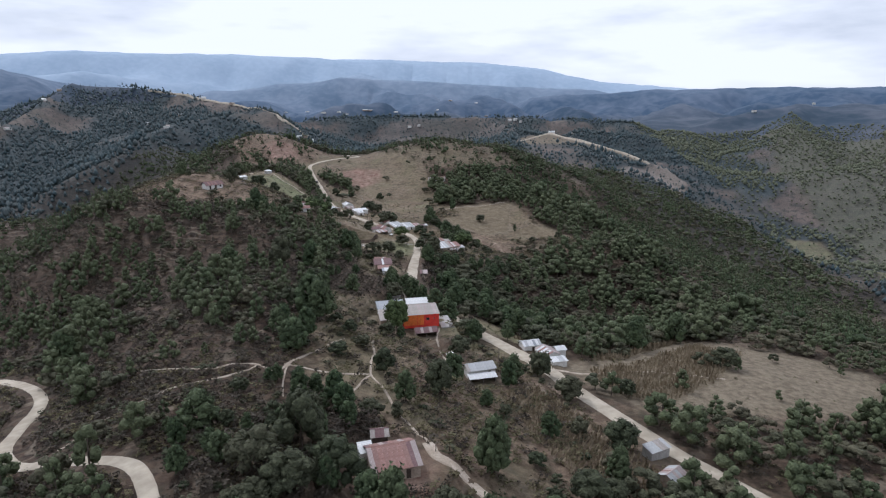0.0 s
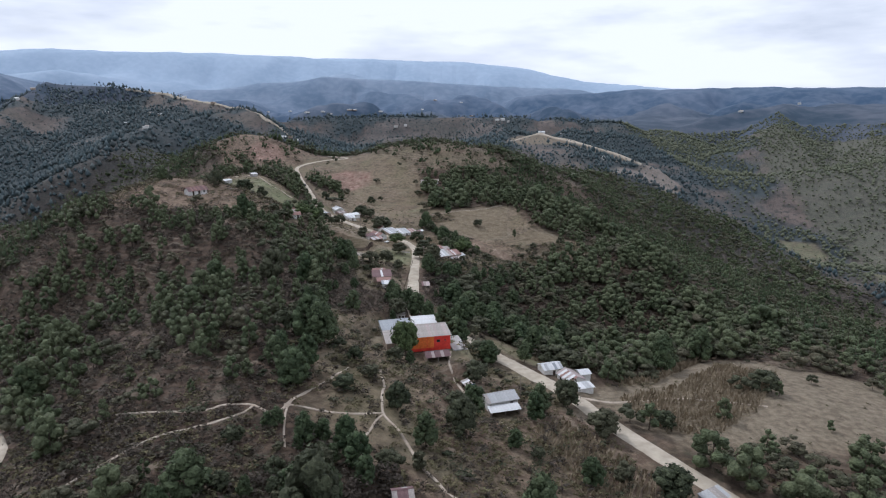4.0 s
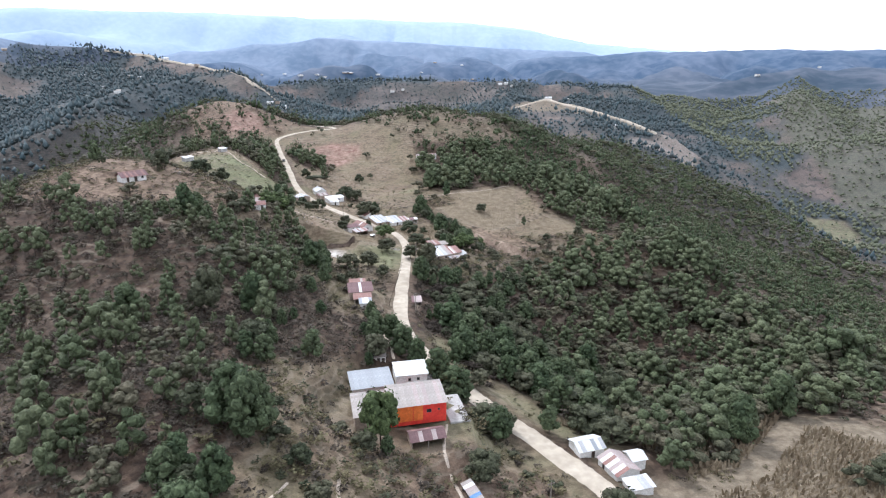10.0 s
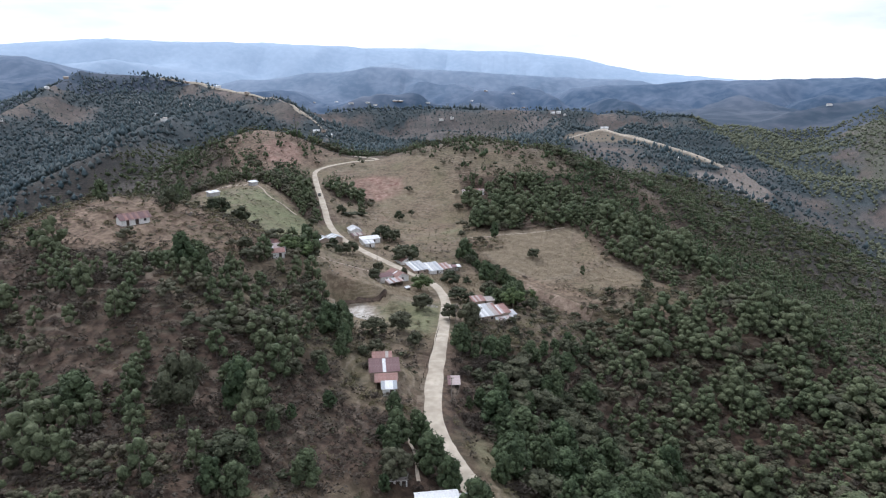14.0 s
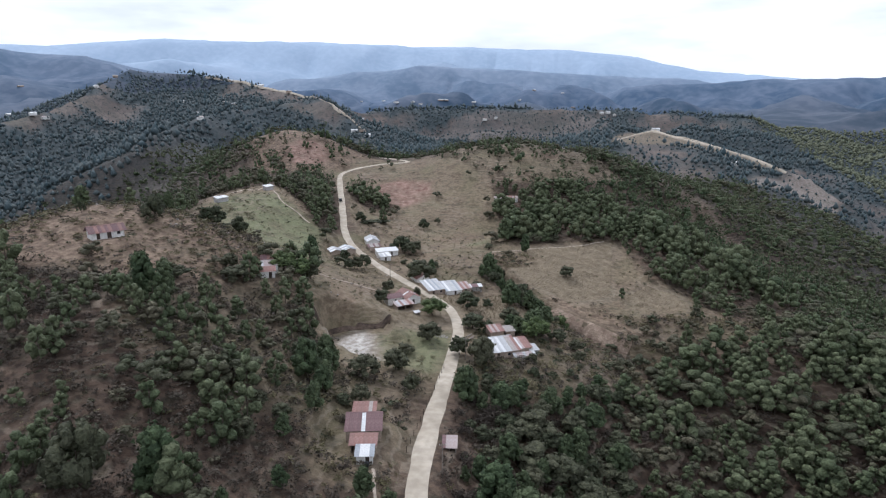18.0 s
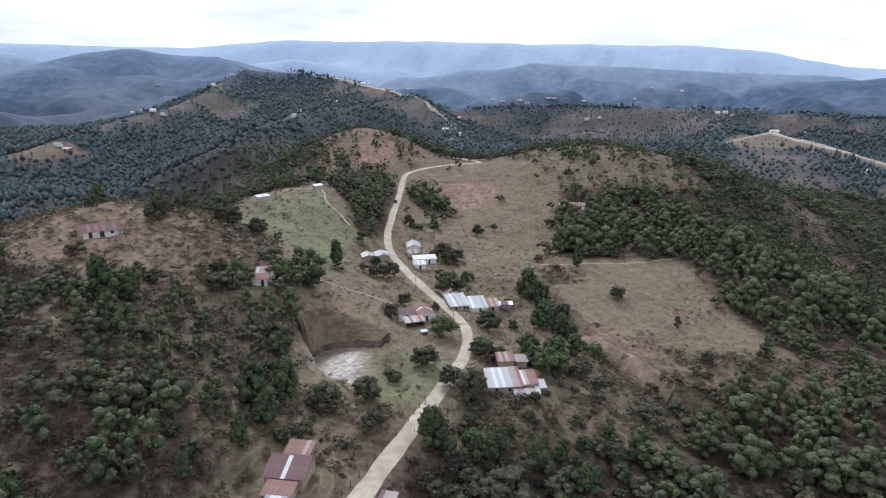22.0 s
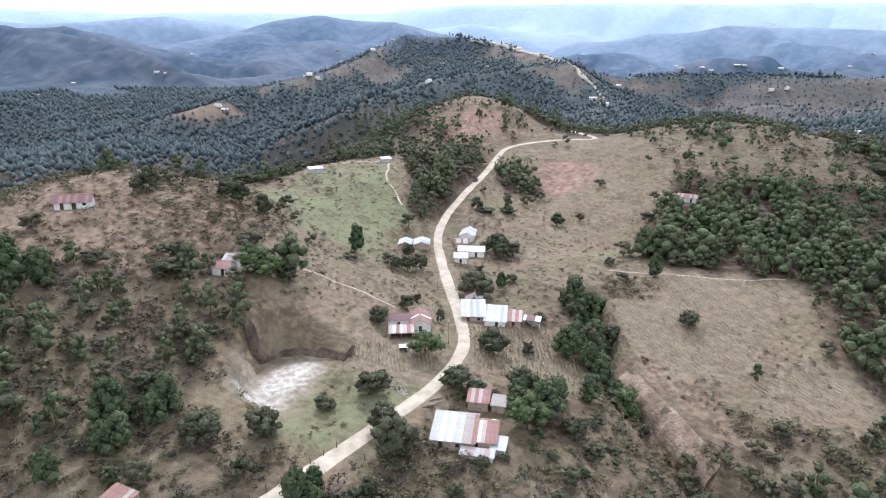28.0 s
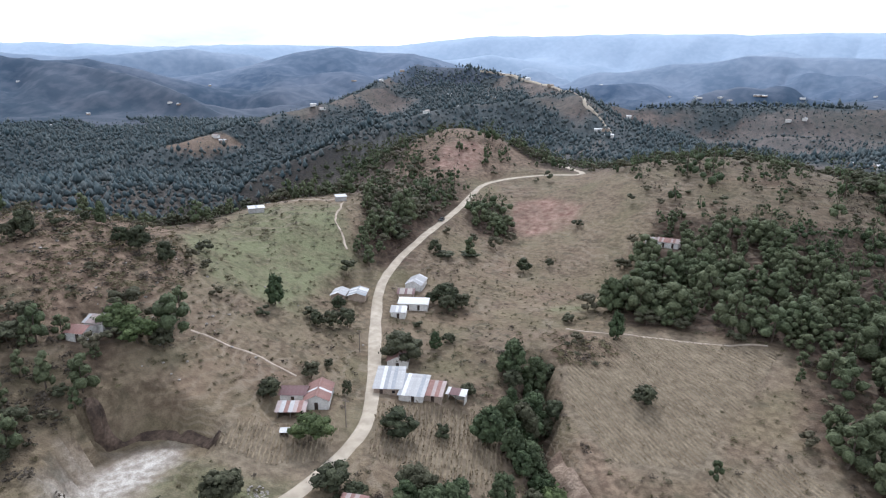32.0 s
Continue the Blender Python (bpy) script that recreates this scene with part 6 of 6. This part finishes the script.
def stubble(name, label, outline, turn, gap, tall_, gen, fill=0.8, ridge=0.24):
    """Rows of dry stalks on low furrow ridges over a field, as one sheet."""
    px, py = np.array([p[0] for p in outline]), np.array([p[1] for p in outline])
    cx, cy, reach = px.mean(), py.mean(), np.hypot(px - px.mean(), py - py.mean()).max()
    c, s = math.cos(radians(turn)), math.sin(radians(turn))
    rows, v, f, base = int(2 * reach / gap), [], [], 0
    leaf_c, leaf_h = [], []
    for r in range(rows):
        off = -reach + (r + 0.5) * gap
        u = np.arange(-reach, reach, 0.9)
        x, y = cx + c * u - s * off + gen.normal(0, 0.05, len(u)), cy + s * u + c * off + gen.normal(0, 0.05, len(u))
        ok = inside(outline, x, y)
        z = land(x, y)
        for k in range(len(u) - 1):
            if ok[k] and ok[k + 1]:
                w = gap * 0.27
                pts = [(x[k] + s * w, y[k] - c * w, z[k] - 0.03), (x[k + 1] + s * w, y[k + 1] - c * w, z[k + 1] - 0.03), (x[k + 1], y[k + 1], z[k + 1] + ridge), (x[k], y[k], z[k] + ridge),
                       (x[k + 1] - s * w, y[k + 1] + c * w, z[k + 1] - 0.03), (x[k] - s * w, y[k] + c * w, z[k] - 0.03)]
                v += pts
                f += [(base, base + 1, base + 2, base + 3), (base + 3, base + 2, base + 4, base + 5)]
                base += 6
                if gen.uniform() < fill:
                    for _ in range(2):
                        leaf_c.append((x[k] + gen.normal(0, 0.25), y[k] + gen.normal(0, 0.25), z[k] + ridge))
                        leaf_h.append(tall_ * gen.uniform(0.5, 1.2))
    for (x, y, z), h in zip(leaf_c, leaf_h):
        a, w = gen.uniform(0, 3.14), 0.10 + 0.12 * h
        lx, ly, bx, by = math.cos(a) * w, math.sin(a) * w, gen.normal(0, 0.2 * h), gen.normal(0, 0.2 * h)
        v += [(x - lx, y - ly, z), (x + lx, y + ly, z), (x + lx * 0.5 + bx, y + ly * 0.5 + by, z + h), (x - lx * 0.7 + bx, y - ly * 0.7 + by, z + h * 0.9)]
        f.append((base, base + 1, base + 2, base + 3))
        base += 4
    return tagged(new(name, mesh_of(name, v, f, STRAW)), label, "field", kind="stuff")


field_gen = np.random.default_rng(23)
stubble("stubble_field", "harvested terrace field with rows of dry stubble", [(-5, 443), (13, 457), (51, 463), (44, 408), (28, 400), (8, 414)], -32, 1.25, 0.35, field_gen, 0.45)
stubble("stubble_field", "small harvested plot with rows of dry stubble", [(46, 405), (61, 421), (72, 413), (78, 401), (57, 393)], -32, 1.25, 0.35, field_gen, 0.45)
stubble("maize_field", "dry maize stubble below the row of houses", [(-26, 379), (-4, 397), (13, 376), (5, 365), (-13, 361)], -58, 1.1, 0.6, field_gen, 0.7)
stubble("garden_plot", "dry garden plot with furrows", [(-36, 340), (-40, 349), (-25, 365), (-19, 353), (-25, 343)], -50, 1.0, 0.35, field_gen, 0.6)
stubble("maize_field", "tall dry maize stalks standing by the road", [(23, 207), (42, 196), (50, 184), (62, 190), (92, 224), (80, 226), (50, 206)], 20, 1.1, 1.7, field_gen, 1.0)
stubble("maize_field", "tall dry maize stalks on the shelf below the barns", [(44, 174), (66, 186), (90, 212), (104, 200), (84, 172), (60, 152), (48, 158)], 20, 1.3, 1.5, field_gen, 0.8)

stubble("maize_field", "dry maize stalks on the slope beside the farm", [(17, 150), (25, 160), (40, 136), (50, 114), (40, 99), (28, 108), (20, 128)], 62, 1.3, 1.4, field_gen, 0.8)


def pole(x, y, tall_):
    ob = tagged(new("utility_pole"), "grey wooden utility pole beside the road", "pole", group="utility poles")
    ob.matrix_world = pose(x, y, level(x, y), 0, 0, 20)
    bm = bmesh.new()
    bmesh.ops.create_cone(bm, segments=8, radius1=0.14, radius2=0.09, depth=tall_ + 0.6, cap_ends=True, matrix=Matrix.Translation((0, 0, tall_ / 2 - 0.3)))
    part("mast", bm, GREYWOOD, ob)
    bm = bmesh.new()
    block(bm, -0.7, 0.7, 0.095, 0.2, tall_ - 0.55, tall_ - 0.43)
    part("crossarm", bm, GREYWOOD, ob)
    for ix in (-0.6, 0.6):
        bm = bmesh.new()
        bmesh.ops.create_cone(bm, segments=6, radius1=0.05, radius2=0.03, depth=0.16, cap_ends=True, matrix=Matrix.Translation((ix, 0.15, tall_ - 0.35)))
        part("insulator", bm, CEMENT, ob)


for ux, uy in ((-9.8, 320), (16.5, 170.5), (-24.5, 366), (-49, 396), (-9, 262)):
    pole(ux, uy, 7.0)


def fence_post(x, y):
    bm = bmesh.new()
    bmesh.ops.create_cone(bm, segments=6, radius1=0.09, radius2=0.07, depth=1.9, cap_ends=True, matrix=Matrix.Translation((0, 0, 0.65)))
    ob = part("fence_post", bm, DARKWOOD, None)
    ob.matrix_world = pose(x, y, level(x, y), 3, 2, 0)
    tagged(ob, "rough dark wooden fence post beside the path", "post", group="fence posts")


for fx_, fy_ in ((-4.8, 115.2), (-3.9, 112.2), (-3.0, 109.4), (-1.4, 106.6), (1.2, 106.8), (3.6, 106.4)):
    fence_post(fx_, fy_)
for k in range(14):
    fence_post(-17.6 + 0.18 * k, 268 + 3.4 * k)
for k in range(10):
    fence_post(-8.8 + 0.05 * k, 284 + 3.6 * k)


def boulder(x, y, size, label, group, gen):
    bm = bmesh.new()
    bmesh.ops.create_icosphere(bm, subdivisions=2, radius=size)
    for q in bm.verts:
        q.co *= 0.8 + 0.35 * noise.noise(q.co * (1.3 / size) + Vector((x, y, 0)))
        q.co.z *= 0.65
    ob = part("stone", bm, ROCK, None)
    ob.matrix_world = pose(x, y, level(x, y) + size * 0.25, 0, 0, gen.uniform(0, 360))
    tagged(ob, label, "stone", group=group)


rock_gen = random.Random(5)
for k in range(34):
    a, r = rock_gen.uniform(0, 6.28), 2.4 * math.sqrt(rock_gen.random())
    boulder(-19.6 + r * math.cos(a), 337.6 + r * 0.7 * math.sin(a), rock_gen.uniform(0.2, 0.45), "pale building stone in a heap on the grass", "heap of stones", rock_gen)
for k in range(46):
    boulder(rock_gen.uniform(-150, -137), rock_gen.uniform(350, 372), rock_gen.uniform(0.3, 0.9), "pale boulder on the bare hilltop", "boulders on the hill", rock_gen)
for k in range(50):
    boulder(rock_gen.uniform(-115, -50), rock_gen.uniform(335, 400), rock_gen.uniform(0.2, 0.6), "pale stone lying in dry grass", "stones in the pasture", rock_gen)


def log(x, y, turn, length, radius):
    bm = bmesh.new()
    bmesh.ops.create_cone(bm, segments=9, radius1=radius, radius2=radius * 0.85, depth=length, cap_ends=True, matrix=Matrix.Rotation(radians(90), 4, "Y"))
    ob = part("log", bm, GREYWOOD, None)
    ob.matrix_world = pose(x, y, level(x, y) + radius * 0.8, 0, 0, turn)
    tagged(ob, "weathered grey log lying at the roadside", "log", group="logs at the roadside")


for lx, ly, lt in ((-10.6, 340.0, 62), (-10.1, 336.6, 58), (-9.7, 338.6, 66)):
    log(lx, ly, lt, 3.2, 0.24)


def pickup(x, y, turn):
    """A dark pickup truck standing on the road."""
    ob = tagged(new("pickup_truck"), "dark pickup truck standing on the gravel road", "truck")
    ob.matrix_world = pose(x, y, level(x, y) + 0.25, 0, 0, turn)
    paint = plain("dark_car_paint", (0.03, 0.032, 0.036), (0.045, 0.048, 0.052), 1.0, 0.3)
    bm = bmesh.new()
    slab_between(bm, [(-0.85, -2.4, 0.45), (-0.85, 2.4, 0.45), (-0.85, 2.4, 0.95), (-0.85, 1.1, 1.05), (-0.85, 0.6, 1.6), (-0.85, -0.6, 1.65), (-0.85, -0.75, 1.05), (-0.85, -2.4, 1.05)], (1.7, 0, 0))
    bmesh.ops.recalc_face_normals(bm, faces=bm.faces)
    bmesh.ops.bevel(bm, geom=[e for e in bm.edges if e.calc_face_angle(0) > 1.2], offset=0.06, segments=2, affect="EDGES")
    part("body", bm, paint, ob)
    bm = bmesh.new()
    slab_between(bm, [(-0.7, 1.04, 1.1), (0.7, 1.04, 1.1), (0.62, 0.68, 1.53), (-0.62, 0.68, 1.53)], (0, 0.02, 0.02))
    part("windscreen", bm, DARKGLASS, ob)
    for wx in (-0.8, 0.8):
        for wy in (-1.5, 1.5):
            bm = bmesh.new()
            bmesh.ops.create_cone(bm, segments=16, radius1=0.37, radius2=0.37, depth=0.24, cap_ends=True, matrix=Matrix.Translation((wx, wy, 0.37)) @ Matrix.Rotation(radians(90), 4, "Y"))
            wheel = part("wheel", bm, BLACKTANK, ob)
            bm = bmesh.new()
            bmesh.ops.create_cone(bm, segments=12, radius1=0.2, radius2=0.2, depth=0.27, cap_ends=True, matrix=Matrix.Translation((wx, wy, 0.37)) @ Matrix.Rotation(radians(90), 4, "Y"))
            part("rim", bm, ZINC, wheel)


pickup(-104.2, 510, 18)


def water_tank(x, y, z):
    ob = tagged(new("water_tank"), "black plastic water tank beside the kitchen", "tank")
    ob.matrix_world = pose(x, y, z)
    bm = bmesh.new()
    bmesh.ops.create_cone(bm, segments=18, radius1=0.5, radius2=0.5, depth=1.1, cap_ends=True, matrix=Matrix.Translation((0, 0, 0.55)))
    bmesh.ops.bevel(bm, geom=[e for e in bm.edges if e.calc_face_angle(0) > 1.2], offset=0.08, segments=2, affect="EDGES")
    part("drum", bm, BLACKTANK, ob)
    bm = bmesh.new()
    bmesh.ops.create_cone(bm, segments=14, radius1=0.24, radius2=0.2, depth=0.14, cap_ends=True, matrix=Matrix.Translation((0, 0, 1.17)))
    part("lid", bm, BLACKTANK, ob)


water_tank(-23.6, 257.2, level(-23.6, 257.2))
